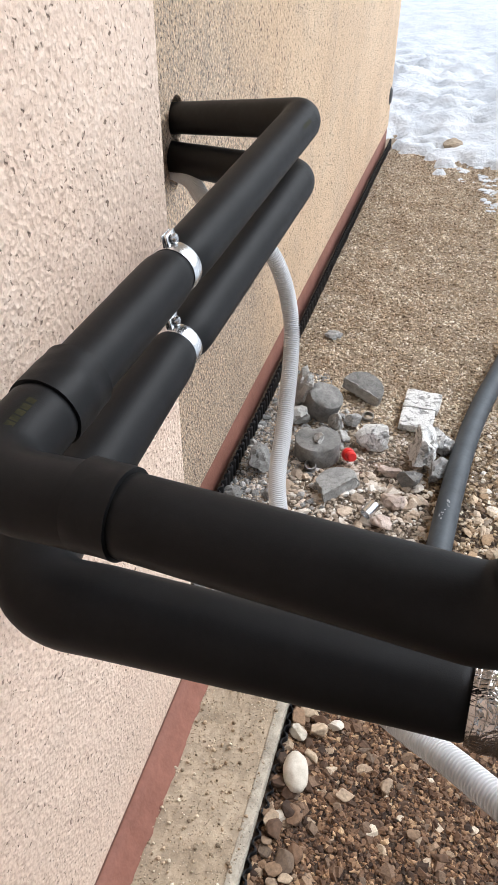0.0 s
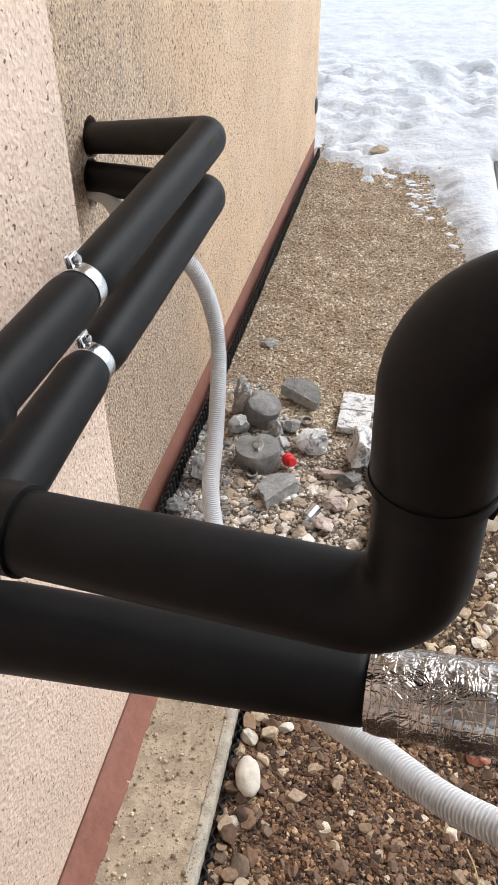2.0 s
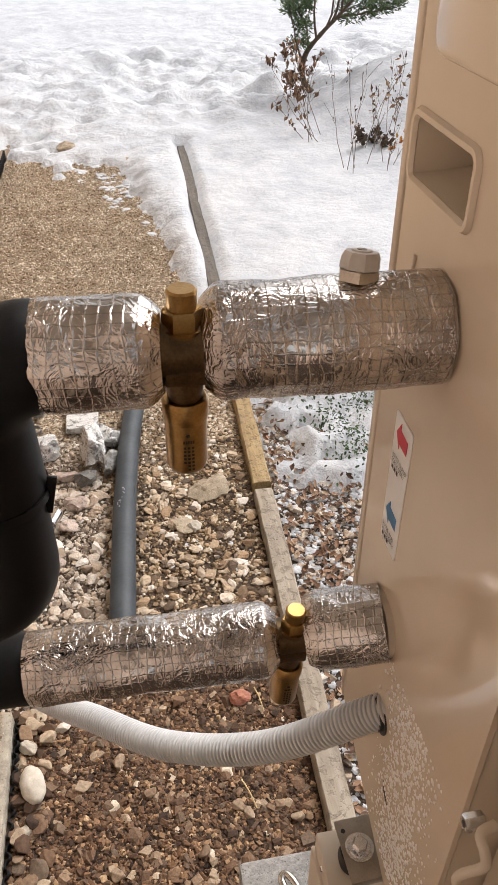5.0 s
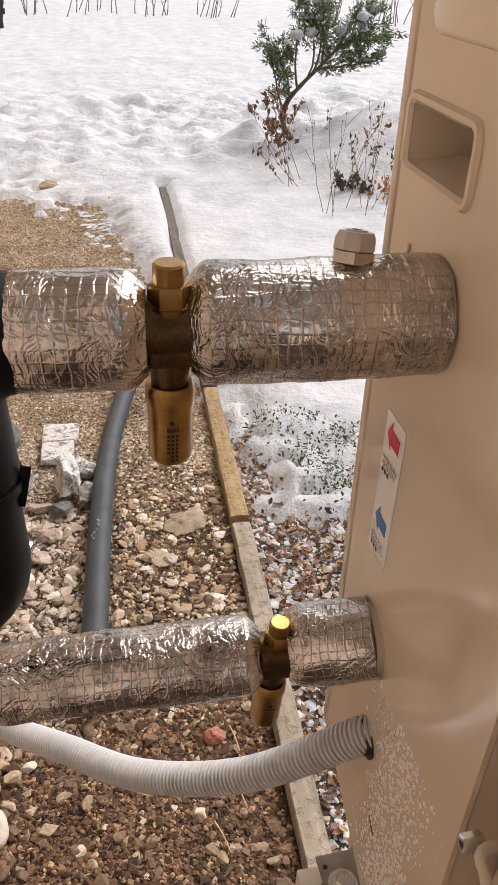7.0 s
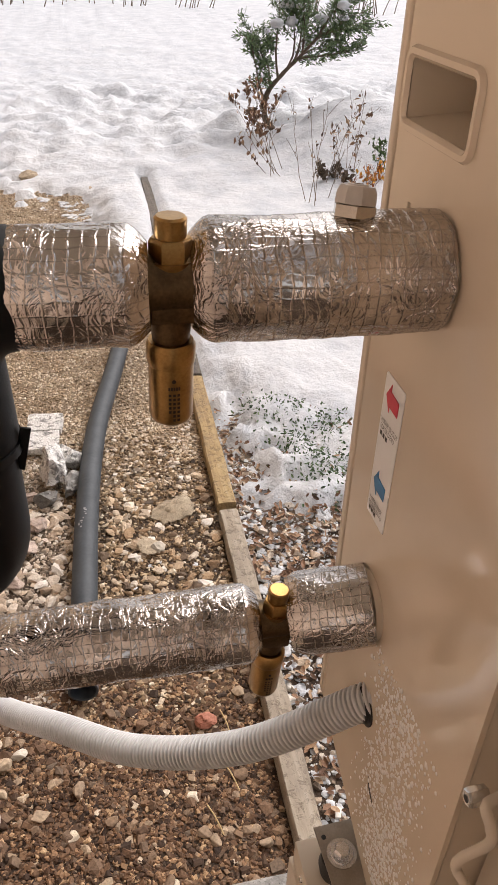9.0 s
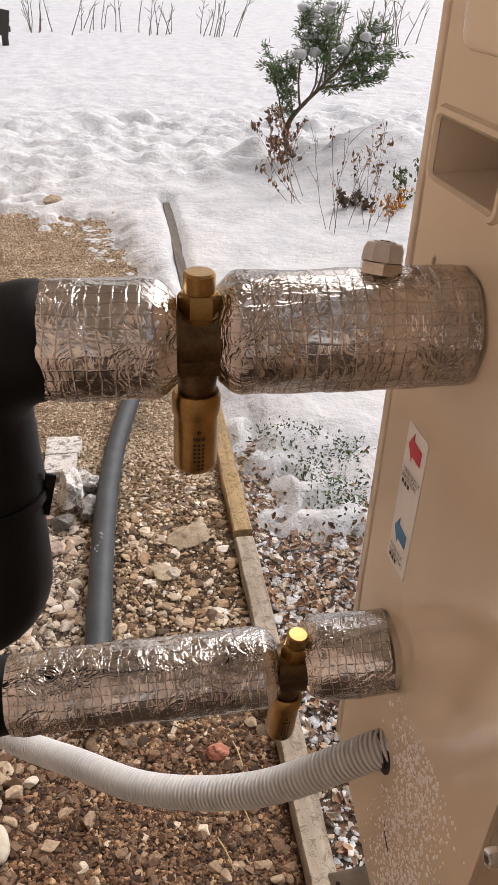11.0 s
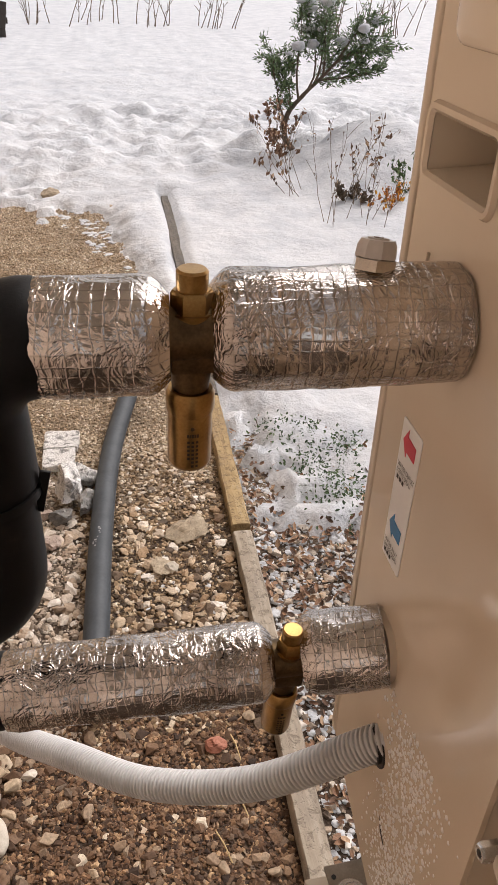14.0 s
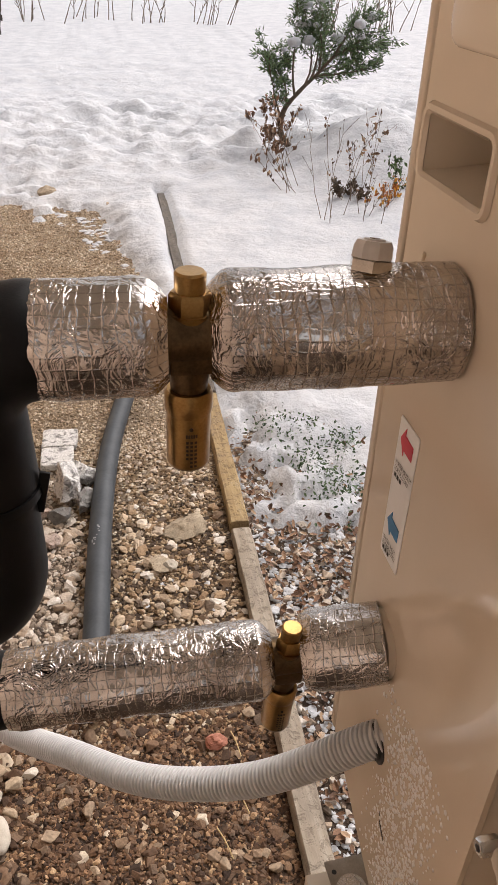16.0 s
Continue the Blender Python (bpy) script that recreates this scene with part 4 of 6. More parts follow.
    pk.faces.new(g)
    part("pocket", pk, BEIGE_DULL, grip)
    # raised field above the grip
    pts = []
    for cy, cz, a0 in ((0.347, 1.55, 0), (0.175, 1.55, 90), (0.175, 1.367, 180), (0.347, 1.367, 270)):
        pts += [(cy + 0.012 * math.cos(radians(a0 + k * 22.5)), cz + 0.012 * math.sin(radians(a0 + k * 22.5))) for k in range(5)]
    part("raised_field", poly_prism(pts, PX - 0.003, PX + 0.002, 0.0025), BEIGE, t)
    # label
    def across(y):
        return 0.3445 - (0.3485 - y) * 0.72

    pts = []
    for cy, cz, a0 in ((0.3465, 1.1405, 0), (0.3085, 1.1405, 90), (0.3085, 1.0305, 180), (0.3465, 1.0305, 270)):
        pts += [(across(cy) + 0.002 * math.cos(radians(a0 + k * 30)), cz + 0.002 * math.sin(radians(a0 + k * 30))) for k in range(4)]
    st = part("sticker", poly_prism(pts, PX - 0.0006, PX - 0.0001), STICKER, t, "white sticker with flow arrows")

    def arrow(zc, material, nm):
        shape = [(0.3425, zc + 0.001), (0.333, zc + 0.0115), (0.333, zc + 0.0060), (0.3145, zc + 0.0048), (0.3145, zc - 0.0058), (0.333, zc - 0.0052), (0.333, zc - 0.0095)]
        part(nm, poly_prism([(across(y), z) for y, z in shape], PX - 0.0011, PX - 0.0007), material, st, "", 0)
    arrow(1.127, RED, "red_arrow")
    arrow(1.059, BLUE, "blue_arrow")

    def line(words, z, size):
        text_mesh(words, size, Matrix.Translation((PX - 0.001, across(0.3455), z)) @ Matrix(((0, 0, -1, 0), (-0.72, 0, 0, 0), (0, 1, 0, 0), (0, 0, 0, 1))), INK, "words", st)
    line("WATER OUTLET", 1.1065, 0.0052)
    line("SORTIE D'EAU", 1.1015, 0.0052)
    line("WATER INLET", 1.0412, 0.0050)
    line("ENTREE D'EAU", 1.0364, 0.0050)
    for zz in (1.0965, 1.0322):
        bars = bmesh.new()
        for i in range(3):
            y = across(0.344) - i * 0.0046
            bars.faces.new([bars.verts.new((PX - 0.001, y + a, zz + b)) for a, b in ((0, 0), (-0.0032, 0), (-0.0032, 0.0034), (0, 0.0034))])
        part("small_print", bars, INK, st, "", 0)
    # sealed cable entry and slit
    part("pipe_seal", lathe([(-0.004, 0.0285), (0.0015, 0.0285)], 40, pose(PX - 0.0012, UD.y, UD.z, 0, 90, 0)), BEIGE_DULL, t)
    part("pipe_seal", lathe([(-0.004, 0.0275), (0.0015, 0.0275)], 40, pose(PX - 0.0012, LD.y, LD.z, 0, 90, 0)), BEIGE_DULL, t)
    part("cable_entry", lathe([(0, 0.0168), (0.0015, 0.0168)], 32, pose(PX - 0.0012, 0.2945, 0.8655, 0, 90, 0)), RUBBER, t)
    slit = resample(catmull([(PX - 0.0003, 0.268, 0.812), (PX - 0.0003, 0.262, 0.802), (PX - 0.0003, 0.250, 0.793)], 6), 0.002)
    part("slit", sweep(slit, lambda s, t_, th, p: 0.0006 * math.sin(math.pi * min(1, max(0.05, s / t_))) + 0.0001, 6), INK, t)
    for z in (1.19, 1.245):
        cr = resample([Vector((PX - 0.0005, 0.352, z - 0.01)), Vector((PX - 0.0005, 0.350, z + 0.004))], 0.004)
        if z > 1.2:
            part("pressed_mark", sweep(cr, 0.0012, 8), BEIGE, t)
    # drops of water, their glints put into a pale colour
    bm = bmesh.new()
    rnd = random.Random(11)
    n = 0
    while n < 1700:
        z = rnd.uniform(0.72, 0.945)
        y = rnd.gauss(0.240 - 0.015 * (0.9 - z) / 0.2, 0.026)
        if z < low_z(y) + 0.01 or not 0.17 < y < 0.33 or (y - 0.2945) ** 2 + (z - 0.8655) ** 2 < 0.0006:
            continue
        r = rnd.choice((0.0008, 0.0010, 0.0014, 0.0020)) * rnd.uniform(0.7, 1.1)
        bmesh.ops.create_icosphere(bm, subdivisions=1, radius=1, matrix=Matrix.LocRotScale((PX, y, z), None, (r * 0.6, r, r * rnd.uniform(1, 1.7))))
        n += 1
    tagged(part("condensation", bm, PALE_DROP, t, "small water drops, their glints painted in as pale colour", 60), kind="stuff")
    # foot bracket with its bolt
    foot = pose(0.3235, 0.264, 0.697, 0, 0, 2)

    def put(b):
        bmesh.ops.transform(b, matrix=foot, verts=b.verts)
        return b
    br = part("foot_bracket", put(join(box(-0.0165, 0.06, -0.029, 0.029, -0.0015, 0.0015, 0.0008), box(-0.0165, 0.06, -0.029, -0.0265, -0.009, 0.001, 0.0008))), BRACKET, t)
    part("washer", put(lathe([(0.0016, 0.0135), (0.0034, 0.0135)], 32)), ZINC, br)
    part("bolt", put(join(lathe([(0.0034, 0.0108), (0.0050, 0.0100)], 32), lathe([(0.005, 0.0076), (0.0105, 0.0076), (0.0120, 0.0062)], sides=6))), ZINC, br)
    part("bolt_hole", put(lathe([(0.0014, 0.0022), (0.0018, 0.0022)], 16, pose(-0.0105, 0.018, 0))), INK, br)
    return t


heat_pump()


def drain_hose():
    """Thin beige tube held by a screw clip on the casing."""
    t = thing("drain_tube", (PX, 0.10, 0.70), "thin beige tube with a screw clip on the pump casing", "tube")
    x = PX - 0.006
    pts = resample(catmull([(x + 0.006, 0.132, 1.006), (x - 0.004, 0.129, 1.006), (x - 0.003, 0.122, 0.998), (x - 0.001, 0.121, 0.983), (x - 0.002, 0.134, 0.944), (x - 0.002, 0.1365, 0.928), (x, 0.128, 0.925), (x, 0.108, 0.926), (x, 0.095, 0.922), (x, 0.080, 0.90), (x, 0.072, 0.84)], 10), 0.003)
    part("tube", sweep(pts, 0.0031, 16), BEIGE_DULL, t)
    m = pose(x, 0.142, 0.992, 0, -90, 0)
    part("screw", join(lathe([(-0.006, 0.0055), (0.004, 0.0055), (0.006, 0.0048)], m=m, sides=6)), ZINC, t)
    part("screw_socket", lathe([(0.006, 0.0024), (0.0063, 0.0024)], m=m, sides=6), INK, t)


drain_hose()


def pump_stand():
    t = thing("pump_stand", (0.31, 0.27, 0.25), "beige steel stand with a bolted rubber buffer under the pump", "stand")
    part("buffer", lathe([(0, 0.014), (0.012, 0.016), (0.0235, 0.0145)], 32, pose(0.320, 0.264, 0.672)), RUBBER, t, "black rubber buffer")
    part("rail", box(0.291, 0.70, 0.243, 0.297, 0.640, 0.672, 0.002), BEIGE_DULL, t)
    part("post", box(0.288, 0.3145, 0.250, 0.300, 0.25, 0.6395, 0.002), BEIGE_DULL, t)
    part("flange", join(box(0.291, 0.3135, 0.2385, 0.2422, 0.25, 0.662, 0.001)), BEIGE_DULL, t)
    part("rivet", lathe([(0, 0.0032), (0.0015, 0.0026)], 14, pose(0.291, 0.270, 0.655, 0, -90, 0)), ZINC, t)
    part("rivet", lathe([(0, 0.0032), (0.0015, 0.0026)], 14, pose(0.288, 0.275, 0.600, 0, -90, 0)), ZINC, t)
    part("rivet", lathe([(0, 0.004), (0.0015, 0.0032)], 14, pose(0.303, 0.2385, 0.648, 90, 0, 0)), ZINC, t)
    return t


pump_stand()
single("concrete_block", box(0.235, 0.62, 0.10, 0.467, -0.03, 0.25, 0.008), CONCRETE, "grey cast concrete block under the pump stand", "block", (0.42, 0.29, 0))


def anchor_eye():
    t = thing("anchor_bolt", (0.306, 0.412, 0.25), "bright steel anchor bolt with a loop in the concrete block", "bolt")
    o = Vector((0.306, 0.412, 0.25))
    loop = [(0.008, -0.030, 0.004), (0.012, -0.022, 0.012), (0.004, 0.004, 0.018), (-0.006, 0.018, 0.018), (-0.014, 0.012, 0.017), (-0.008, -0.008, 0.014), (0.0, -0.026, 0.008)]
    part("loop", sweep(resample(catmull([o + Vector(p) for p in loop], 8), 0.002), 0.0055, 16), CHROME, t)
    part("nut", lathe([(0, 0.011), (0.008, 0.011)], m=pose(0.311, 0.386, 0.25), sides=6), ZINC, t)


anchor_eye()


# ---- corrugated conduit ----
def corrugated(name, pts, r, label, pitch=0.0042):
    pts = resample(catmull(pts, 24), pitch / 6)

    def f(s, total, th, p):
        k = (s / pitch) % 1.0
        return r - (0.0026 if k > 0.6 else 0.0) - (0.0004 if k < 0.1 or 0.42 < k <= 0.6 else 0.0)
    t = thing(name, pts[0], label, "conduit")
    part("hose", sweep(pts, f, 24), CONDUIT, t, "", 35)
    part("end_seal", lathe([(0, 0.0152), (0.004, 0.0146)], 28, pose(PX - 0.0045, 0.2955, 0.8668, 0, 90, 0)), RUBBER, t, "black rubber seal")
    return t


corrugated("corrugated_conduit", [(-0.595, 1.4, 0.905), (-0.515, 1.338, 0.915), (-0.4600, 1.2770, 0.9230), (-0.4150, 1.2200, 0.9130), (-0.3572, 1.2054, 0.8919), (-0.2947, 1.2354, 0.8132), (-0.2627, 1.2394, 0.6883), (-0.2399, 1.1158, 0.5769), (-0.2201, 0.9827, 0.5266), (-0.1746, 0.8603, 0.5103), (-0.1189, 0.7442, 0.5247), (-0.0579, 0.6359, 0.5644), (0.0077, 0.5389, 0.6198), (0.0802, 0.4567, 0.679), (0.1562, 0.3811, 0.7286), (0.2455, 0.3269, 0.7895), (0.335, 0.296, 0.868), (0.35, 0.291, 0.872)],
           0.0150, "pale grey corrugated conduit looping from the wall to the pump")


# ---- on the ground ----
def edging():
    """Timber edging: weathered planks end to end on edge."""
    t = thing("timber_edging", (0.45, 1.6, -0.05), "weathered timber edging board between gravel and garden", "edging")
    def plank(y0, y1, mat, seed):
        bm = bmesh.new()
        rows = []
        for y in np.arange(y0, y1 + 0.001, 0.03):
            xm = plank_x(y)
            w = 0.027 + 0.0025 * noise.noise((y * 7, seed, 0))
            z = 0.034 + 0.004 * noise.noise((y * 5, seed, 2)) + 0.003 * noise.noise((y * 23, seed, 2))
            rows.append([bm.verts.new((xm + a * w + 0.002 * noise.noise((y * 14, a, seed)), y, zz)) for a, zz in ((-1, -0.06), (-1, z - 0.005), (-0.85, z), (0, z + 0.001), (0.85, z - 0.001), (1, z - 0.006), (1, -0.06))])
        for a, b in zip(rows, rows[1:]):
            for i in range(6):
                bm.faces.new((a[i], a[i + 1], b[i + 1], b[i]))
        bm.faces.new(rows[0])
        bm.faces.new(rows[-1][::-1])
        return bm
    part("plank", plank(0.10, 1.562, BOARD_GREY, 1), BOARD_GREY, t, "grey weathered board")
    part("plank", plank(1.567, 2.30, BOARD_OCHRE, 2), BOARD_OCHRE, t, "ochre stained board")
    part("plank", plank(2.305, 4.85, BOARD_WET, 3), BOARD_WET, t, "dark wet board")


edging()


def ground_pipe():
    t = thing("plastic_pipe", (0.09, 1.7, 0), "dark grey plastic pipe lying on the gravel, cut open", "pipe")
    pts = resample(catmull([(0.065, 1.005, 0.034), (0.074, 1.2, 0.034), (0.100, 1.62, 0.034), (0.144, 2.0, 0.034), (0.226, 2.38, 0.036), (0.266, 2.57, 0.038)], 10), 0.02)
    r = 0.0315
    outer = sweep(pts, lambda s, n, th, p: r * (1 + 0.006 * noise.noise((s * 6, 0, 0))), 36, False)
    inner = sweep(pts, r - 0.004, 36, False)
    bmesh.ops.reverse_faces(inner, faces=inner.faces)
    bm = join(outer, inner)
    bm.verts.ensure_lookup_table()
    n = len(pts) * 36
    for base in (0, (len(pts) - 1) * 36):
        for k in range(36):
            a, b = base + k, base + (k + 1) % 36
            bm.faces.new((bm.verts[a], bm.verts[b], bm.verts[n + b], bm.verts[n + a]))
    part("wall", bm, PE_PIPE, t)
    marks = bmesh.new()
    rnd = random.Random(8)
    for i in range(9):
        y = 1.50 + (i % 5) * 0.008 + (0.05 if i > 4 else 0) + rnd.uniform(0, 0.004)
        a = rnd.uniform(-0.45, -0.05) if i < 5 else rnd.uniform(0.05, 0.25)
        xm = 0.087 + (y - 1.5) * 0.075
        for _ in range(2):
            w, h = rnd.uniform(0.0025, 0.006), rnd.uniform(0.001, 0.003)
            aa = a + rnd.uniform(-0.2, 0.2)
            marks.faces.new([marks.verts.new((xm + (r + 0.0006) * math.sin(aa + da), y + dy, 0.034 + (r + 0.0006) * math.cos(aa + da))) for da, dy in ((-w * 14, -h), (w * 14, -h), (w * 12, h), (-w * 12, h))])
    part("stamp", marks, PIPE_MARK, t, "pale scuffed print", 0)
    # added black disc paints the dark deep inside the open bore
    part("bore_dark", lathe([(0, 0.0268), (0.004, 0.0268)], 30, pose(0.066, 1.10, 0.034, 90, 0, -2)), INK, t)


ground_pipe()


def core(at, r, h, turn, seed, label, mat=CORE, chips=4, breaks=()):
    """A drilled concrete core: a short cylinder with broken faces. breaks: (degrees, part of the radius) of sides snapped off."""
    bm = bmesh.new()
    n = 48
    rnd = random.Random(seed)
    rings = []
    for z, k in ((0, 0.55), (0, 0.97), (0.08, 1.0), (0.3, 1.0), (0.5, 1.0), (0.7, 1.0), (0.92, 1.0), (1.0, 0.97), (1.03, 0.8), (1.04, 0.6), (1.03, 0.4), (1.05, 0.2)):
        ring = []
        for i in range(n):
            a = 2 * math.pi * i / n
            p = Vector((r * k * math.cos(a), r * k * math.sin(a), h * z))
            g = noise.noise((p.x * 30 + seed, p.y * 30, p.z * 30))
            if z >= 0.9 or z <= 0.05:
                p.z += h * 0.05 * g
            elif k == 1.0:
                p += Vector((p.x, p.y, 0)) * 0.015 * g
            ring.append(bm.verts.new(p))
        rings.append(ring)
    for a, b in zip(rings, rings[1:]):
        for i in range(n):
            bm.faces.new((a[i], a[(i + 1) % n], b[(i + 1) % n], b[i]))
    bm.faces.new(rings[0][::-1])
    bm.faces.new(rings[-1])
    for _ in range(chips):
        a, z = rnd.uniform(0, 6.28), rnd.choice((0, 1)) * h
        c = Vector((r * math.cos(a), r * math.sin(a), z))
        for v in bm.verts:
            d = (v.co - c).length
            if d < r * 0.45:
                v.co += (Vector((0, 0, h / 2)) - c).normalized() * (r * 0.45 - d) * 0.45
    snapped = set()
    for deg, part_of in breaks:
        nrm = Vector((math.cos(radians(deg)), math.sin(radians(deg)), 0))
        for v in bm.verts:
            k = v.co.dot(nrm) - r * part_of
            if k > 0:
                v.co -= nrm * (k + r * 0.07 * noise.noise(v.co * 45) + r * 0.06 * noise.noise(v.co * 130))
                v.co.z += 0.05 * h * noise.noise(v.co * 90 + Vector((3, 0, 0)))
                snapped.add(v)
    for f in bm.faces:
        f.material_index = int(all(v in snapped for v in f.verts))
    for v in bm.verts:
        if v.co.z > h * 0.95:
            v.co.z += h * 0.03 * noise.noise(v.co * 110)
    bmesh.ops.transform(bm, matrix=pose(*at, *turn), verts=bm.verts)
    ob = single("concrete_core", bm, mat, label, "concrete core", at, "drilled concrete cores", smooth=35)
    ob.data.materials.append(BROKEN)
    return ob


core((-0.285, 1.755, -0.005), 0.066, 0.062, (0, 0, 20), 1, "round drilled concrete core lying flat with a crumb on top")
core((-0.190, 1.600, -0.004), 0.066, 0.042, (5, -6, 0), 2, "grey concrete core snapped in half, lying flat", CONCRETE, 3, ((-42, 0.12), (-150, 0.78)))
core((-0.325, 1.965, 0.004), 0.056, 0.075, (18, 10, 40), 3, "tilted drilled concrete core leaning on rubble")
core((-0.212, 2.085, 0.004), 0.068, 0.045, (14, 8, 0), 4, "half of a snapped drilled concrete core with a pale broken side", CORE, 3, ((-112, 0.10),))


def chunk(name, at, size, seed, scale, turn, mat, label, category, group="", cuts=7, sub=4, rough=0.35):
    bm = lump(size, seed, sub, rough, (0, 0, 0), turn, scale, cuts)
    for v in bm.verts if mat is not WHITE_STONE else ():   # crumbled, pitted faces
        v.co += v.co.normalized() * size * (0.10 * noise.noise(v.co * 2.6 / size + Vector((seed, 0, 0))) + 0.06 * noise.noise(v.co * 7 / size))
    lo = min(v.co.z for v in bm.verts)
    bmesh.ops.translate(bm, verts=bm.verts, vec=Vector(at) + Vector((0, 0, -lo - 0.006)))
    return single(name, bm, mat, label, category, at, group, smooth=32)


def hull_stone(seed, n=15):
    """An angular broken stone: the hull of a few random points, its edges a little worn."""
    rnd = random.Random(seed)
    bm = bmesh.new()
    for _ in range(n):
        v = Vector((rnd.gauss(0, 1), rnd.gauss(0, 1), rnd.gauss(0, 1))).normalized() * rnd.uniform(0.8, 1.05)
        bm.verts.new((v.x, v.y * 0.75, v.z * 0.55))
    res = bmesh.ops.convex_hull(bm, input=bm.verts)
    bmesh.ops.delete(bm, geom=[v for v in bm.verts if not v.link_faces], context="VERTS")
    bmesh.ops.dissolve_limit(bm, angle_limit=radians(12), verts=bm.verts, edges=bm.edges)
    bmesh.ops.bevel(bm, geom=bm.edges[:], offset=0.05, segments=1, affect="EDGES")
    return bm


G = "rubble by the wall"
chunk("concrete_chunk", (-0.205, 1.925, 0), 0.030, 33, (1.1, 0.8, 0.8), (0, 10, 30), BROKEN, "small pale crumbled concrete lump", "rubble", G)
chunk("concrete_chunk", (-0.470, 1.50, 0), 0.030, 34, (1.1, 0.8, 0.7), (0, 10, 30), CORE, "dark grey broken concrete by the wall", "rubble", G)
chunk("concrete_chunk", (-0.395, 1.455, 0), 0.027, 35, (1.0, 0.9, 0.7), (0, 10, 70), CORE, "dark grey broken concrete by the wall", "rubble", G)
chunk("concrete_chunk", (-0.375, 1.540, 0), 0.022, 36, (0.7, 1.2, 0.7), (0, 10, 10), CONCRETE, "small grey broken concrete by the wall", "rubble", G)
chunk("concrete_chunk", (-0.320, 1.330, 0), 0.022, 37, (1.1, 0.8, 0.7), (0, 10, 10), CORE, "dark grey broken concrete by the wall", "rubble", G)
chunk("broken_stone", (-0.090, 1.385, 0), 0.024, 38, (1.1, 0.9, 0.5), (0, 6, 10), PINKISH, "flat pinkish broken stone", "rubble", G)
chunk("concrete_chunk", (-0.375, 1.985, 0), 0.060, 5, (0.6, 0.75, 1.35), (8, 14, 20), BROKEN, "upright broken concrete chunk in the rubble heap", "rubble", G)
chunk("concrete_chunk", (-0.365, 1.885, 0), 0.045, 6, (0.95, 0.7, 0.8), (0, 0, 40), BROKEN, "small pale broken concrete chunk", "rubble", G)
chunk("concrete_chunk", (-0.255, 1.895, 0), 0.034, 7, (0.7, 0.9, 1.0), (10, 0, 10), BROKEN, "small pale crumbled concrete lump", "rubble", G)
chunk("concrete_chunk", (-0.225, 1.850, 0), 0.026, 8, (0.9, 1.0, 0.8), (0, 20, 0), BROKEN, "small pale crumbled concrete lump", "rubble", G)
chunk("concrete_chunk", (-0.278, 1.745, 0.060), 0.020, 9, (0.8, 1.2, 0.7), (0, 0, 30), BROKEN, "mortar crumb on a concrete core", "rubble", G)
chunk("broken_stone", (-0.130, 1.850, 0), 0.062, 10, (1.15, 0.7, 0.6), (14, -10, 25), PALE, "pale broken stone with a cracked face", "rubble", G)
chunk("concrete_chunk", (-0.430, 1.640, 0), 0.055, 12, (0.8, 1.0, 0.7), (0, 12, 0), CORE, "dark grey broken concrete by the wall", "rubble", G)
chunk("mortar_piece", (0.012, 1.800, 0), 0.078, 13, (0.62, 0.95, 0.75), (10, 0, 10), PALE, "crumbling white mortar piece", "rubble", G)
chunk("mortar_piece", (0.055, 1.870, 0), 0.050, 14, (1.0, 0.8, 0.8), (0, 20, 30), PALE, "crumbling white mortar piece", "rubble", G)
chunk("mortar_piece", (0.060, 1.745, 0), 0.052, 15, (0.55, 1.0, 0.55), (0, 10, -25), CONCRETE, "grey sliver of old mortar", "rubble", G)
chunk("mortar_piece", (-0.012, 1.690, 0), 0.036, 16, (1.0, 0.7, 0.7), (0, 0, 10), CORE, "dark speckled mortar lump", "rubble", G)
chunk("broken_stone", (-0.045, 1.600, 0), 0.036, 17, (0.85, 1.0, 0.5), (0, 0, 50), PINKISH, "flat pale broken stone", "rubble", G)
chunk("broken_stone", (-0.070, 1.720, 0), 0.027, 18, (1.2, 0.8, 0.6), (0, 0, 0), PINKISH, "small pinkish pale stone", "rubble", G)
chunk("broken_stone", (-0.062, 1.512, 0), 0.030, 19, (0.9, 1.2, 0.5), (0, 0, 20), PINKISH, "flat pale broken stone", "rubble", G)
chunk("flat_stone", (-0.370, 2.46, 0), 0.034, 20, (1.0, 0.9, 0.35), (0, 0, 0), CONCRETE, "flat round grey stone on fine gravel", "stone", "", 3)
chunk("flat_stone", (0.332, 1.600, 0), 0.074, 21, (0.85, 0.75, 0.22), (4, -3, 30), BUFF, "flat buff stone slab in the gravel", "stone", "", 8)
chunk("flat_stone", (0.25, 1.46, 0), 0.036, 22, (0.8, 1.0, 0.3), (0, 4, 0), BUFF, "flat buff stone in the gravel", "stone", "", 8)
chunk("white_pebble", (-0.119, 0.777, 0.004), 0.036, 23, (0.66, 1.12, 0.55), (0, 0, 14), WHITE_STONE, "smooth white river pebble beside the concrete strip", "stone", "", 0, 4, 0.14)
chunk("white_stone", (-0.030, 0.965, 0.0), 0.012, 24, (1.0, 1.0, 0.7), (0, 0, 0), WHITE_STONE, "small white stone in the gravel", "stone", "", 0, 3, 0.12)
chunk("white_stone", (-0.130, 0.690, 0), 0.024, 25, (1.2, 0.6, 0.6), (0, 0, 30), WHITE_STONE, "angular white stone in the gravel", "stone", "", 7)
chunk("white_stone", (-0.135, 0.865, 0), 0.022, 26, (1.0, 0.7, 0.6), (0, 0, -30), WHITE_STONE, "angular white stone in the gravel", "stone", "", 6)
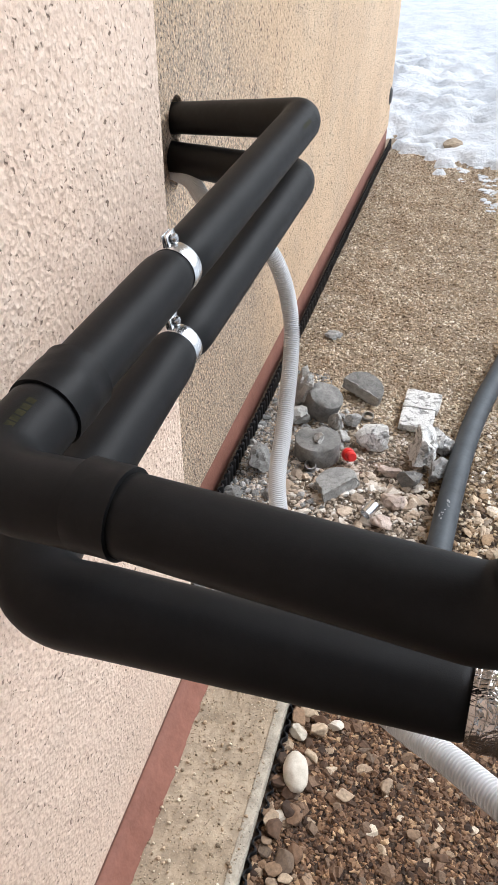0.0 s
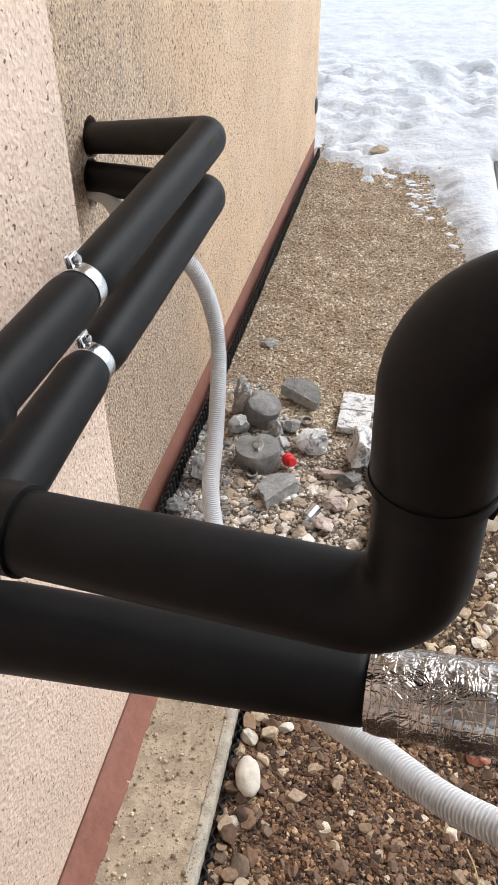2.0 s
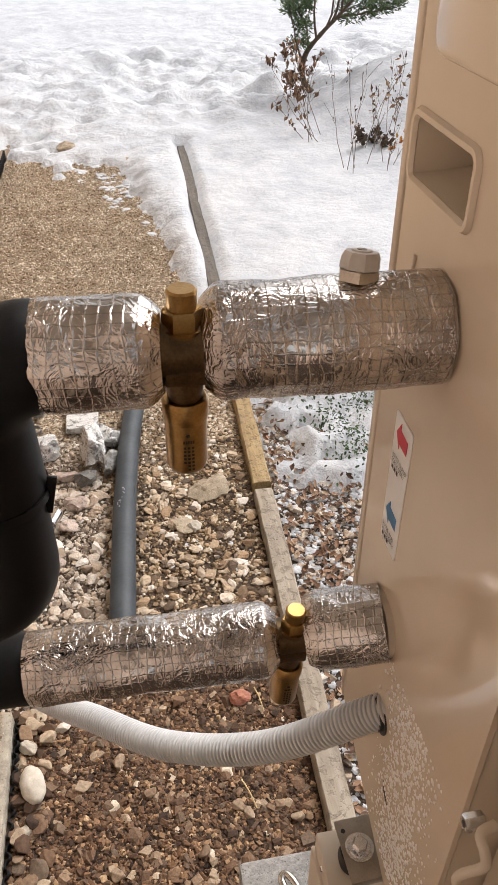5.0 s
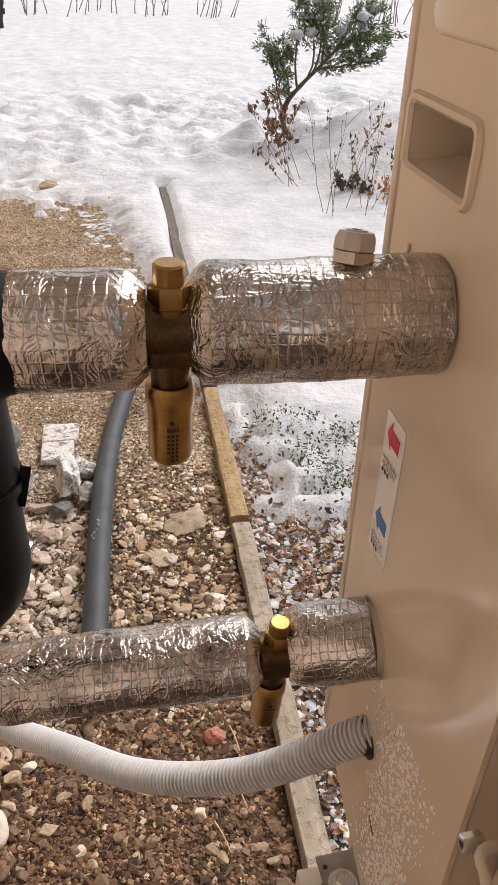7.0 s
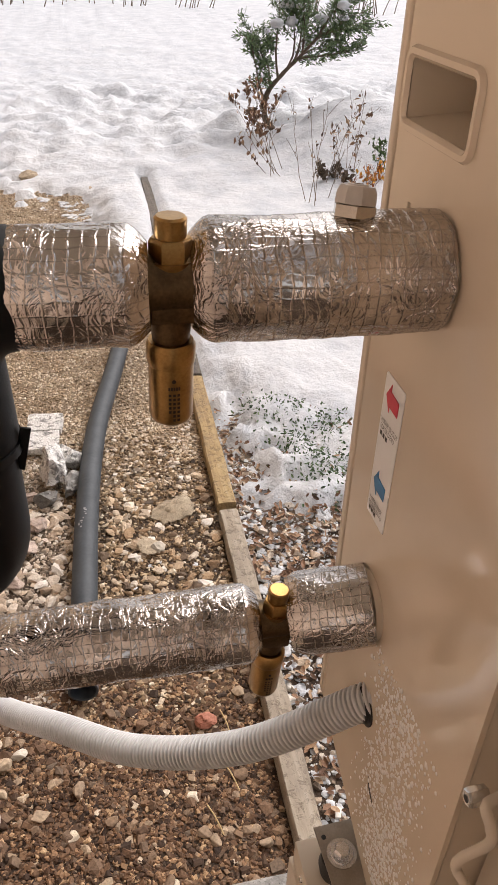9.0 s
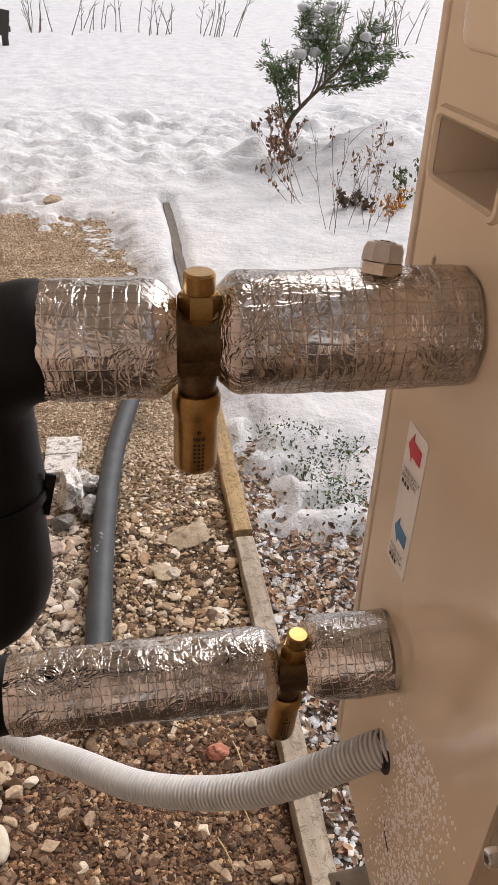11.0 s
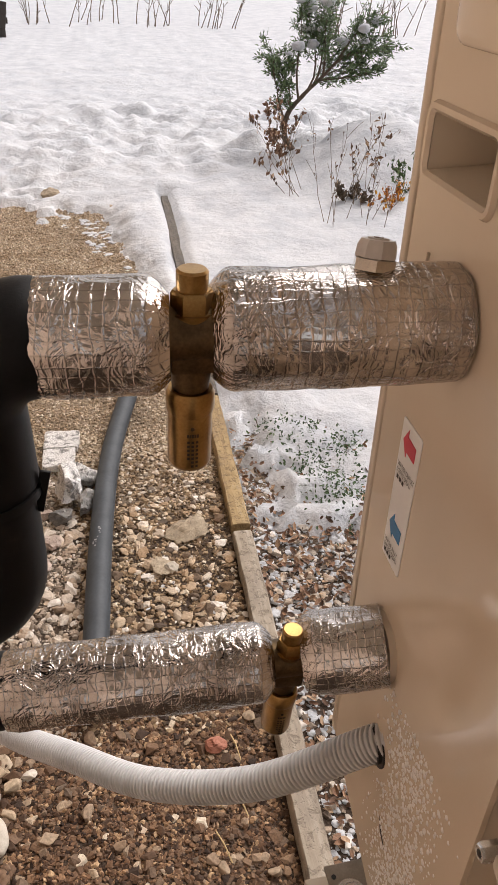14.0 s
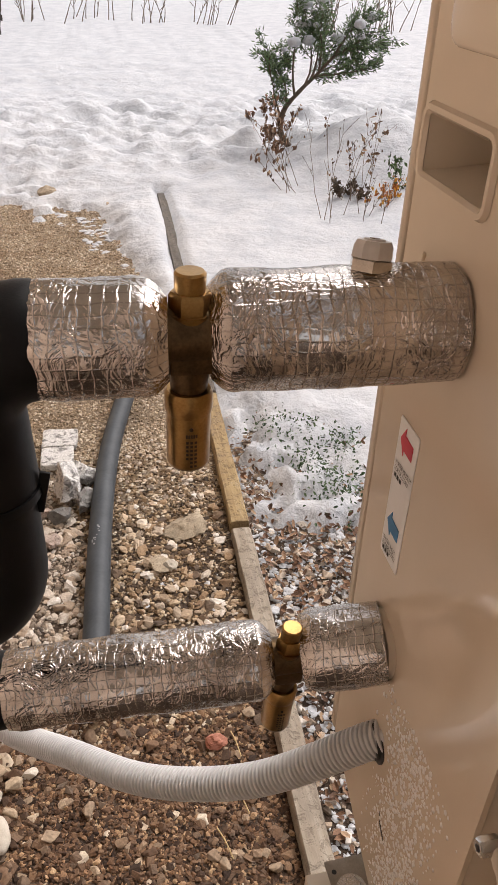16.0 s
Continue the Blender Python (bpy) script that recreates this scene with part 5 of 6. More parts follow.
chunk("white_stone", (0.272, 1.445, 0), 0.020, 27, (1.0, 1.0, 0.8), (0, 0, 0), WHITE_STONE, "angular white stone in the gravel", "stone", "", 6)
chunk("white_stone", (-0.070, 0.900, 0), 0.017, 28, (1.2, 0.8, 0.6), (0, 0, 10), WHITE_STONE, "angular white stone in the gravel", "stone", "", 6)
chunk("brick_piece", (0.308, 0.905, 0), 0.019, 29, (1.3, 0.9, 0.7), (0, 0, 0), RED_BRICK, "small chip of red brick in the gravel", "brick", "", 6)
chunk("sand_clump", (-0.118, 4.93, 0), 0.075, 30, (0.8, 0.8, 0.45), (0, 0, 0), SLAB, "brown clump of gravelly earth at the snow's edge", "earth clump", "", 2)
chunk("sand_clump", (0.278, 4.68, 0), 0.085, 31, (1.0, 0.8, 0.25), (0, 0, 0), SLAB, "brown clump of gravelly earth at the snow's edge", "earth clump", "", 2)


def tile_piece():
    t = thing("broken_tile", (-0.02, 2.0, 0.01), "white broken plaster tile with grey smears on the gravel", "tile")
    for (x0, x1, y0, y1, tw) in ((-0.074, 0.036, 2.035, 2.135, 3), (-0.072, 0.028, 1.930, 2.031, 1)):
        bm = box(x0, x1, y0, y1, 0.006, 0.028, 0.003)
        bmesh.ops.subdivide_edges(bm, edges=[e for e in bm.edges if e.calc_length() > 0.03], cuts=5, use_grid_fill=True)
        for v in bm.verts:
            v.co += Vector((0.004 * noise.noise(v.co * 40), 0.005 * noise.noise(v.co * 35 + Vector((5, 0, 0))), 0.003 * noise.noise(v.co * 45 + Vector((0, 7, 0)))))
        bmesh.ops.rotate(bm, verts=bm.verts, cent=(0, 2.03, 0), matrix=Matrix.Rotation(radians(-tw), 3, "Z"))
        part("tile_half", bm, PALE, t, "", 30)


tile_piece()


def red_plug():
    t = thing("red_plug", (-0.192, 1.738, 0), "small red plastic pipe plug on the gravel", "plug")
    m = pose(-0.198, 1.753, 0.022, 68, 0, 30) @ Matrix.Scale(1.3, 4)
    part("cap", lathe([(0, 0.012), (0.004, 0.0145), (0.012, 0.0145), (0.015, 0.012)], m=m, sides=12), RED_PLASTIC, t)
    part("stem", lathe([(0.015, 0.010), (0.020, 0.0115), (0.024, 0.010), (0.029, 0.0115), (0.036, 0.009)], 20, m), RED_PLASTIC, t)


red_plug()


def ring_piece(name, at, r, h, turn, mat, label):
    m = pose(*at, *turn)
    n = 28
    bm = bmesh.new()
    rows = [[bm.verts.new(m @ Vector((rr * math.cos(2 * math.pi * k / n), rr * math.sin(2 * math.pi * k / n), z))) for k in range(n)] for z, rr in ((0, r), (h, r), (h, r * 0.82), (0, r * 0.82))]
    for a, b in zip(rows, rows[1:] + rows[:1]):
        for k in range(n):
            bm.faces.new((a[k], a[(k + 1) % n], b[(k + 1) % n], b[k]))
    return single(name, bm, mat, label, "ring", at)


ring_piece("metal_ring", (-0.170, 1.973, 0.0), 0.018, 0.014, (10, 0, 0), STEEL, "dull metal pipe ring on the gravel")
ring_piece("metal_ring", (-0.291, 1.687, 0.0), 0.017, 0.016, (14, 8, 0), STEEL, "dull metal pipe ring by a concrete core")
ring_piece("steel_sleeve", (-0.107, 1.517, 0.016), 0.0165, 0.040, (-78, 0, -28), ZINC, "short bright steel pipe sleeve on the gravel")

# ---- gravel ----
def block_base():
    """A crooked ten-cornered block: the coarse form of crushed stone."""
    bm = bmesh.new()
    for p in ((-1, -0.8, -0.7), (0.8, -1, -0.6), (1, 0.7, -0.8), (-0.7, 1, -0.6), (-0.6, -0.7, 0.8), (0.5, -0.8, 0.6), (0.9, 0.4, 0.7), (-0.4, 0.8, 0.9), (0.1, 0.1, 1.0), (-1.1, 0.1, 0.1)):
        bm.verts.new(p)
    hull = bmesh.ops.convex_hull(bm, input=bm.verts)
    bmesh.ops.triangulate(bm, faces=bm.faces)
    bm.verts.index_update()
    v = np.array([list(q.co) for q in bm.verts])
    f = np.array([[q.index for q in g.verts] for g in bm.faces])
    bm.free()
    return v, f


OCTA = (np.array([(1, 0, 0), (-1, 0, 0), (0, 1, 0), (0, -1, 0), (0, 0, 1), (0, 0, -1)], float),
        np.array([(0, 2, 4), (2, 1, 4), (1, 3, 4), (3, 0, 4), (2, 0, 5), (1, 2, 5), (3, 1, 5), (0, 3, 5)]))


def worn_base():
    """A flattish worn stone: the hull of a ring of points with a smaller top and bottom."""
    bm = bmesh.new()
    for z, r, n in ((-0.75, 0.6, 5), (-0.1, 1.0, 7), (0.45, 0.9, 6), (0.85, 0.45, 4)):
        for i in range(n):
            a = 2 * math.pi * (i + 0.37 * n) / n
            bm.verts.new((r * math.cos(a), r * math.sin(a) * 0.85, z * 0.8))
    bmesh.ops.convex_hull(bm, input=bm.verts)
    bmesh.ops.triangulate(bm, faces=bm.faces)
    bm.verts.index_update()
    v = np.array([list(q.co) for q in bm.verts])
    f = np.array([[q.index for q in g.verts] for g in bm.faces])
    bm.free()
    return v, f


def gravel(name, places, sizes, base, mat, label, seed, flat=0.65, sink=0.25, crook=0.27):
    """Angular stones as one mesh: places (x, y), sizes: half lengths in metres."""
    rng = np.random.default_rng(seed)
    bv, bf = base
    n, k = len(places), len(bv)
    q = rng.normal(size=(n, 4))
    q /= np.linalg.norm(q, axis=1)[:, None]
    w, x, y, z = q.T
    R3 = np.stack([np.stack([1 - 2 * (y * y + z * z), 2 * (x * y - z * w), 2 * (x * z + y * w)], 1),
                   np.stack([2 * (x * y + z * w), 1 - 2 * (x * x + z * z), 2 * (y * z - x * w)], 1),
                   np.stack([2 * (x * z - y * w), 2 * (y * z + x * w), 1 - 2 * (x * x + y * y)], 1)], 1)
    sc = rng.uniform(0.45, 1.15, (n, 1, 3))
    v = bv[None] * (1 + rng.uniform(-crook, crook * 0.85, (n, k, 1))) * sc
    v = np.einsum("nij,nkj->nki", R3, v)
    v[:, :, 2] *= flat
    v *= np.asarray(sizes)[:, None, None]
    zs = np.array([ground_z(a, b) for a, b in places])
    v[:, :, 0] += places[:, 0:1]
    v[:, :, 1] += places[:, 1:2]
    v[:, :, 2] += (zs + np.asarray(sizes) * flat * (1 - 2 * sink) * 0.8)[:, None]
    f = (bf[None] + (np.arange(n) * k)[:, None, None]).reshape(-1, 3)
    me = bpy.data.meshes.new(name)
    me.vertices.add(n * k)
    me.vertices.foreach_set("co", v.reshape(-1))
    me.loops.add(len(f) * 3)
    me.loops.foreach_set("vertex_index", f.reshape(-1))
    me.polygons.add(len(f))
    me.polygons.foreach_set("loop_start", np.arange(len(f)) * 3)
    me.update(calc_edges=True)
    me.validate()
    me.shade_flat()
    me.materials.append(mat)
    return tagged(new(name, me), label, "gravel", "", "stuff")


def scatter(x0, x1, y0, y1, n, seed, keep=None):
    rng = np.random.default_rng(seed)
    p = np.c_[rng.uniform(x0, x1, n), rng.uniform(y0, y1, n)]
    if keep is not None:
        p = p[[bool(keep(a, b)) for a, b in p]]
    return p


def lens(n, lo, hi, seed, power=2.0):
    r = np.random.default_rng(seed).uniform(0, 1, n)
    return lo + (hi - lo) * r ** power


I = block_base()
W = worn_base()
left = lambda y: -0.155 if y < CY else FX + 0.03
ok = lambda x, y: x > left(y) and x < plank_x(y) - 0.031
early = lambda x, y: ok(x, y) and y < 1.12 + 0.18 * noise.noise((x * 6, y * 6, 1)) + 0.15 * max(0, x)
p = scatter(-0.17, 0.5, 0.15, 1.35, 36000, 1, early)
gravel("fine_gravel", p, lens(len(p), 0.0026, 0.0068, 1, 1.5), I, FINE_BROWN, "fine brown crushed stone between house and edging", 1)
p = scatter(-0.5, 0.5, 0.15, 1.35, 3600, 2, early)
gravel("crushed_stone", p, lens(len(p), 0.0042, 0.0145, 2, 2.4), I, BROWN_STONE, "brown crushed stones of mixed size", 2, 0.5, 0.2, 0.2)


def coarse_stones():
    """Larger stones, each a thing of its own, on eight shared meshes."""
    meshes = [finish(hull_stone(300 + i), "coarse_stone", COARSE_STONE, 0) for i in range(8)]
    rnd = random.Random(17)
    spots = [(rnd.uniform(-0.150, -0.085), rnd.uniform(0.2, CY)) for _ in range(62)] + [(rnd.uniform(-0.12, 0.39), rnd.uniform(0.25, 1.2)) for _ in range(34)]
    for x, y in spots:
        s = rnd.uniform(0.010, 0.022) if x > -0.085 else rnd.uniform(0.014, 0.030)
        ob = new("coarse_stone", rnd.choice(meshes))
        ob.matrix_world = pose(x, y, ground_z(x, y) + s * 0.42, rnd.gauss(0, 14), rnd.gauss(0, 14), rnd.uniform(0, 360)) @ Matrix.Scale(s, 4)
        tagged(ob, "coarse brown crushed stone lying in the fine gravel", "stone", "coarse stones")


coarse_stones()
wobble = lambda x, y: noise.noise((x * 6, y * 6, 6))
brown = lambda x, y: y < 1.28 + 0.95 * max(0.0, x - 0.06) + 0.16 * wobble(x, y)
rubble = lambda x, y: x < 0.05 + 0.06 * wobble(x, y)
p = scatter(-0.5, 0.5, 1.70, 2.15, 9000, 4, lambda x, y: ok(x, y) and y > 1.9 + 0.2 * wobble(x, y))
gravel("fine_gravel", p, lens(len(p), 0.003, 0.0075, 4), I, PEA, "fine buff gravel among the rubble", 4)
p = scatter(-0.5, 0.5, 0.95, 2.1, 22000, 44, lambda x, y: ok(x, y) and y < 2.0 + 0.2 * wobble(x, y))
left_bed = np.array([bool(rubble(*q)) for q in p])
gravel("fine_gravel", p[left_bed], lens(int(left_bed.sum()), 0.0028, 0.0080, 45), I, RUBBLE_FINE, "fine grey-buff crushed stone among the rubble", 46)
gravel("fine_gravel", p[~left_bed], lens(int((~left_bed).sum()), 0.0028, 0.0080, 47), I, MID_FINE, "fine brown and buff crushed stone by the edging", 48)
p = scatter(-0.34, 0.10, 1.08, 1.70, 760, 5, lambda x, y: ok(x, y) and rubble(x, y))
gravel("crushed_stone", p, lens(len(p), 0.0065, 0.0250, 5, 1.7), W, RUBBLE_STONE, "pale buff and grey crushed stones among the rubble", 5, 0.48, 0.25, 0.34)
p = scatter(-0.02, 0.5, 1.05, 1.75, 760, 58, lambda x, y: ok(x, y) and not rubble(x, y))
gravel("crushed_stone", p, lens(len(p), 0.0060, 0.0235, 59, 1.8), W, PALE_STONE, "buff and brown crushed stones by the edging", 60, 0.46, 0.22, 0.34)
p = np.concatenate([scatter(-0.34, 0.1, 1.60, 2.05, 260, 51, ok), scatter(0.12, 0.5, 1.7, 2.1, 420, 52, ok)])
gravel("crushed_stone", p, lens(len(p), 0.0045, 0.0135, 53, 2.2), W, RUBBLE_STONE, "pale buff and grey crushed stones", 54, 0.5, 0.25, 0.3)
p = scatter(-0.5, -0.24, 1.0, 2.2, 9000, 55, lambda x, y: ok(x, y) and x < -0.30 + 0.06 * noise.noise((x * 8, y * 5, 2)) - 0.10 * max(0, y - 1.7))
gravel("fine_gravel", p, lens(len(p), 0.0025, 0.0065, 56), I, GREY_STONE, "grey dusty concrete grit along the far wall", 57)
p = scatter(-0.5, -0.22, 1.0, 2.0, 460, 6, ok)
gravel("crushed_stone", p, lens(len(p), 0.006, 0.019, 6, 2), W, GREY_STONE, "grey crushed concrete along the far wall", 6, 0.65, 0.25, 0.2)
p = scatter(-0.5, 0.55, 2.0, 5.1, 46000, 7, ok)
gravel("pea_gravel", p, lens(len(p), 0.0045, 0.0085, 7, 1.3), OCTA, PEA, "fine buff pea gravel beside the house", 7)


def slab_dust():
    bm = bmesh.new()
    rnd = random.Random(4)
    for _ in range(2600):
        x = NX + 0.19 * rnd.random()
        y = rnd.uniform(0.2, CY - 0.01)
        r = rnd.uniform(0.0006, 0.0020) if rnd.random() < 0.93 else rnd.uniform(0.0025, 0.0055)
        bmesh.ops.create_icosphere(bm, subdivisions=1, radius=r, matrix=pose(x, y, 0.036 + r * 0.3, rnd.uniform(0, 90), rnd.uniform(0, 90), 0) @ Matrix.Diagonal((1, 0.8, 0.6, 1)))
    single("grit", bm, PEA, "loose grit and crumbs on the concrete strip", "grit", kind="stuff", smooth=0)


slab_dust()
garden = lambda x, y: x > plank_x(y) + 0.034
p = scatter(0.44, 1.5, 0.3, 2.2, 5200, 9, garden)
gravel("garden_gravel", p, lens(len(p), 0.004, 0.014, 9, 2), I, RUBBLE_STONE, "gravel and earth of the garden bed", 9)


# ---- plants and garden ----
def leaf_stuff(name, places, size, mat, label, category, seed, lift=0.012, stand=0.5):
    """Many small curled leaves as one mesh."""
    rnd = random.Random(seed)
    vs, fs = [], []
    for x, y in places:
        s = size * rnd.uniform(0.5, 1.2)
        m = pose(x, y, ground_z(x, y) + lift * rnd.uniform(0.3, 1.5), rnd.gauss(0, 40 * stand), rnd.gauss(0, 40 * stand), rnd.uniform(0, 360))
        k = len(vs)
        c = rnd.uniform(0.1, 0.45)
        for a, b in ((-1, 0), (-0.4, 0.45), (0.5, 0.38), (1, 0), (0.5, -0.38), (-0.4, -0.45), (0, 0)):
            vs.append(tuple(m @ Vector((a * s, b * s, s * c * (a * a * 0.5 + abs(b) * 1.4)))))
        fs += [(k + 6, k + i, k + (i + 1) % 6) for i in range(6)]
    return mesh_thing(name, vs, fs, mat, label, category)


p = scatter(0.46, 1.15, 0.5, 2.05, 2600, 20, garden)
leaf_stuff("leaf_litter", p, 0.013, DRY_LEAF, "brown dead leaves lying on the garden bed", "leaves", 21)
p = scatter(0.48, 1.15, 1.25, 2.15, 600, 28, garden)
leaf_stuff("leaf_litter", p, 0.011, DRY_LEAF, "dead leaves lying on the thin snow of the bed", "leaves", 29, 0.034, 0.7)
rng = np.random.default_rng(22)
p = np.concatenate([np.c_[rng.normal(x, sx, n), rng.normal(y, sy, n)] for x, y, sx, sy, n in ((0.715, 2.02, 0.055, 0.045, 420), (0.765, 1.80, 0.05, 0.11, 760), (0.885, 1.90, 0.035, 0.04, 260), (0.83, 1.66, 0.06, 0.07, 260))])
leaf_stuff("ground_cover", p, 0.0070, GREEN_LEAF, "small dark green evergreen creeper showing through thin snow", "plant", 23, 0.05, 1.0)


def snow_crumbs():
    p = np.concatenate([scatter(0.47, 1.1, 0.55, 2.1, 9500, 24, garden), scatter(0.2, 0.41, 1.25, 1.5, 14, 25), scatter(-0.3, 0.42, 3.4, 4.9, 260, 26, lambda x, y: y > 4.5 - x)])
    gravel("snow_crumbs", p, lens(len(p), 0.0025, 0.016, 27, 2.6), W, SNOW, "scattered remains of melting snow", 27, 0.4, 0.2, 0.12)


snow_crumbs()


def thin_snow():
    """Flat remains of snow lying between the stones along the snow's edge."""
    rnd = random.Random(77)
    pts = []
    while len(pts) < 520:
        x, y = rnd.uniform(-0.25, 0.47), rnd.uniform(2.7, 4.9)
        if y > 4.35 - 2.6 * x + 0.5 * noise.noise((x * 5, y * 5, 8)) and noise.noise((x * 11, y * 8, 3)) > -0.02:
            pts.append((x, y))
    p = np.array(pts)
    gravel("thin_snow", p, lens(len(p), 0.006, 0.034, 78, 2.0), W, SNOW, "thin patches of melting snow on the gravel", 79, 0.22, 0.1, 0.2)


thin_snow()


def branch_path(p, d, length, bend, rnd, n=6):
    pts = [p.copy()]
    for _ in range(n):
        d = (d + Vector((rnd.gauss(0, bend), rnd.gauss(0, bend), rnd.gauss(0, bend * 0.6)))).normalized()
        p = p + d * length / n
        pts.append(p.copy())
    return pts, d


def conifer():
    """A small leaning juniper: bare crooked trunk, limbs, flat sprays of scale leaves, snow on top."""
    rnd = random.Random(31)
    base = Vector((1.63, 5.55, 0.10))
    t = thing("juniper", base, "small leaning juniper with bare trunk and snow on its crown", "shrub")
    trunk = catmull([base, base + Vector((-0.10, 0, 0.12)), base + Vector((-0.09, 0.02, 0.27)), base + Vector((0.02, 0.03, 0.40)), base + Vector((0.16, 0.05, 0.52)), base + Vector((0.30, 0.06, 0.66))], 8)
    part("trunk", sweep(trunk, lambda s, n, th, p: 0.024 * (1 - 0.7 * s / n) * (1 + 0.15 * noise.noise(p * 30)), 10), BARK, t)
    limbs = bmesh.new()
    tips = []
    starts = [(0.35, (-0.5, 0, 0.9), 0.32), (0.45, (0.2, 0.2, 1), 0.42), (0.55, (-0.3, 0.1, 1), 0.5), (0.6, (0.8, 0.1, 0.5), 0.42), (0.7, (0.3, -0.2, 1), 0.45), (0.75, (0.9, 0.0, 0.35), 0.42),
              (0.8, (-0.2, 0.3, 1), 0.42), (0.85, (0.9, -0.2, 0.6), 0.34), (0.95, (0.6, 0.2, 0.8), 0.34), (0.95, (1.0, 0, 0.15), 0.32), (0.65, (0.0, -0.1, 1), 0.55)]
    for f, d, L in starts:
        p0 = trunk[int(f * (len(trunk) - 1))]
        pts, e = branch_path(p0, Vector(d).normalized(), L, 0.16, rnd)
        limbs = join(limbs, sweep(pts, lambda s, n, th, p: 0.009 * (1 - 0.8 * s / n), 6))
        for k in range(2, len(pts)):
            for _ in range(2):
                q, _e = branch_path(pts[k], (e + Vector((rnd.gauss(0, 0.7), rnd.gauss(0, 0.6), rnd.gauss(0.1, 0.5)))).normalized(), rnd.uniform(0.08, 0.17), 0.2, rnd, 4)
                limbs = join(limbs, sweep(q, 0.0022, 4))
                tips += [(q[j], (q[j] - q[j - 1]).normalized()) for j in range(1, 5)]
    part("limb", limbs, BARK, t)
    vs, fs = [], []
    for p, d in tips:
        for _ in range(17):
            e = (d * 0.7 + Vector((rnd.gauss(0, 0.6), rnd.gauss(0, 0.6), rnd.gauss(0.05, 0.6)))).normalized()
            L, w = rnd.uniform(0.025, 0.055), rnd.uniform(0.003, 0.006)
            s = e.orthogonal().normalized() * w
            o = p + Vector((rnd.gauss(0, 0.016), rnd.gauss(0, 0.016), rnd.gauss(0, 0.016)))
            k = len(vs)
            vs += [tuple(o), tuple(o + e * L * 0.5 + s), tuple(o + e * L), tuple(o + e * L * 0.5 - s)]
            fs.append((k, k + 1, k + 2, k + 3))
    me = bpy.data.meshes.new("crown")
    me.from_pydata([tuple(Vector(v) - base) for v in vs], [], fs)
    me.materials.append(NEEDLE)
    cr = new("crown", me)
    cr.parent = t
    ORG[cr] = base
    tagged(cr, "dark green scale-leaf sprays")
    hi = sorted((p for p, d in tips), key=lambda q: -q.z)
    for p in rnd.sample(hi[:len(hi) * 3 // 5], 18):
        cap = lump(rnd.uniform(0.022, 0.055), rnd.randint(0, 999), 2, 0.4, tuple(p + Vector((0, -0.01, 0.016))), (0, 0, rnd.uniform(0, 90)), (1.2, 1, 0.7), 0)
        part("snow_cap", cap, SNOW, t, "lump of snow on the sprays", 60)
    return t


conifer()


def stalks(name, base, n, height, spread, lean, seed, label, leaves=0, leaf_mat=DRY_LEAF, leaf_size=0.016, r=0.0022):
    rnd = random.Random(seed)
    base = Vector(base)
    t = thing(name, base, label, "plant", "winter plants in the snow")
    tops = []
    for _ in range(n):
        p = base + Vector((rnd.gauss(0, spread), rnd.gauss(0, spread), -0.06))
        d = (Vector((lean[0], lean[1], 1)) + Vector((rnd.gauss(0, 0.18), rnd.gauss(0, 0.18), 0))).normalized()
        L = height * rnd.uniform(0.6, 1.1)
        pts, e = branch_path(p, d, L, 0.07, rnd, 7)
        bm = sweep(pts, lambda s, tt, th, q: r * (1 - 0.6 * s / tt), 5)
        for k in range(3, 7):
            if rnd.random() < 0.6:
                q, _e = branch_path(pts[k], (e + Vector((rnd.gauss(0, 0.6), rnd.gauss(0, 0.4), 0.2))).normalized(), L * 0.22, 0.1, rnd, 3)
                bm = join(bm, sweep(q, r * 0.5, 4))
                tops += q[1:]
        tops += pts[3:]
        part("stalk", bm, TWIG, t)
    if leaves:
        vs, fs = [], []
        for _ in range(leaves):
            p = rnd.choice(tops) + Vector((rnd.gauss(0, 0.012), rnd.gauss(0, 0.012), rnd.gauss(0, 0.012)))
            s = leaf_size * rnd.uniform(0.5, 1.2)
            m = Matrix.Translation(p) @ pose(0, 0, 0, rnd.uniform(0, 360), rnd.uniform(0, 360), rnd.uniform(0, 360))
            k = len(vs)
            vs += [tuple(m @ Vector(v) - base) for v in ((-s, 0, 0), (0, s * 0.5, s * 0.2), (s, 0, 0), (0, -s * 0.5, s * 0.2))]
            fs += [(k, k + 1, k + 2), (k, k + 2, k + 3)]
        me = bpy.data.meshes.new("leaves")
        me.from_pydata(vs, [], fs)
        me.materials.append(leaf_mat)
        lf = new("leaves", me)
        lf.parent = t
        ORG[lf] = base
    return t


stalks("dry_perennial", (1.40, 4.60, 0.10), 7, 0.62, 0.03, (-0.30, 0.75), 41, "dry brown flower stalks standing in the snow", 90, DRY_LEAF, 0.022)
stalks("dry_perennial", (1.46, 5.30, 0.12), 8, 0.42, 0.05, (-0.25, 0.1), 46, "dense dry brown flower heads beside the juniper", 320, DRY_LEAF, 0.022)
stalks("dry_perennial", (1.50, 4.10, 0.10), 5, 0.60, 0.06, (0.05, 0.6), 42, "thin bare stalks standing in the snow", 20, DRY_LEAF, 0.014)
stalks("dry_perennial", (1.70, 4.35, 0.10), 6, 0.62, 0.07, (0.1, 0.7), 43, "thin bare stalks with a few dry leaves in the snow", 70, DRY_LEAF, 0.020)
stalks("dry_perennial", (1.72, 4.0, 0.08), 6, 0.40, 0.06, (0.1, 0.5), 44, "thin bare stalks standing in the snow", 12, DRY_LEAF, 0.014)
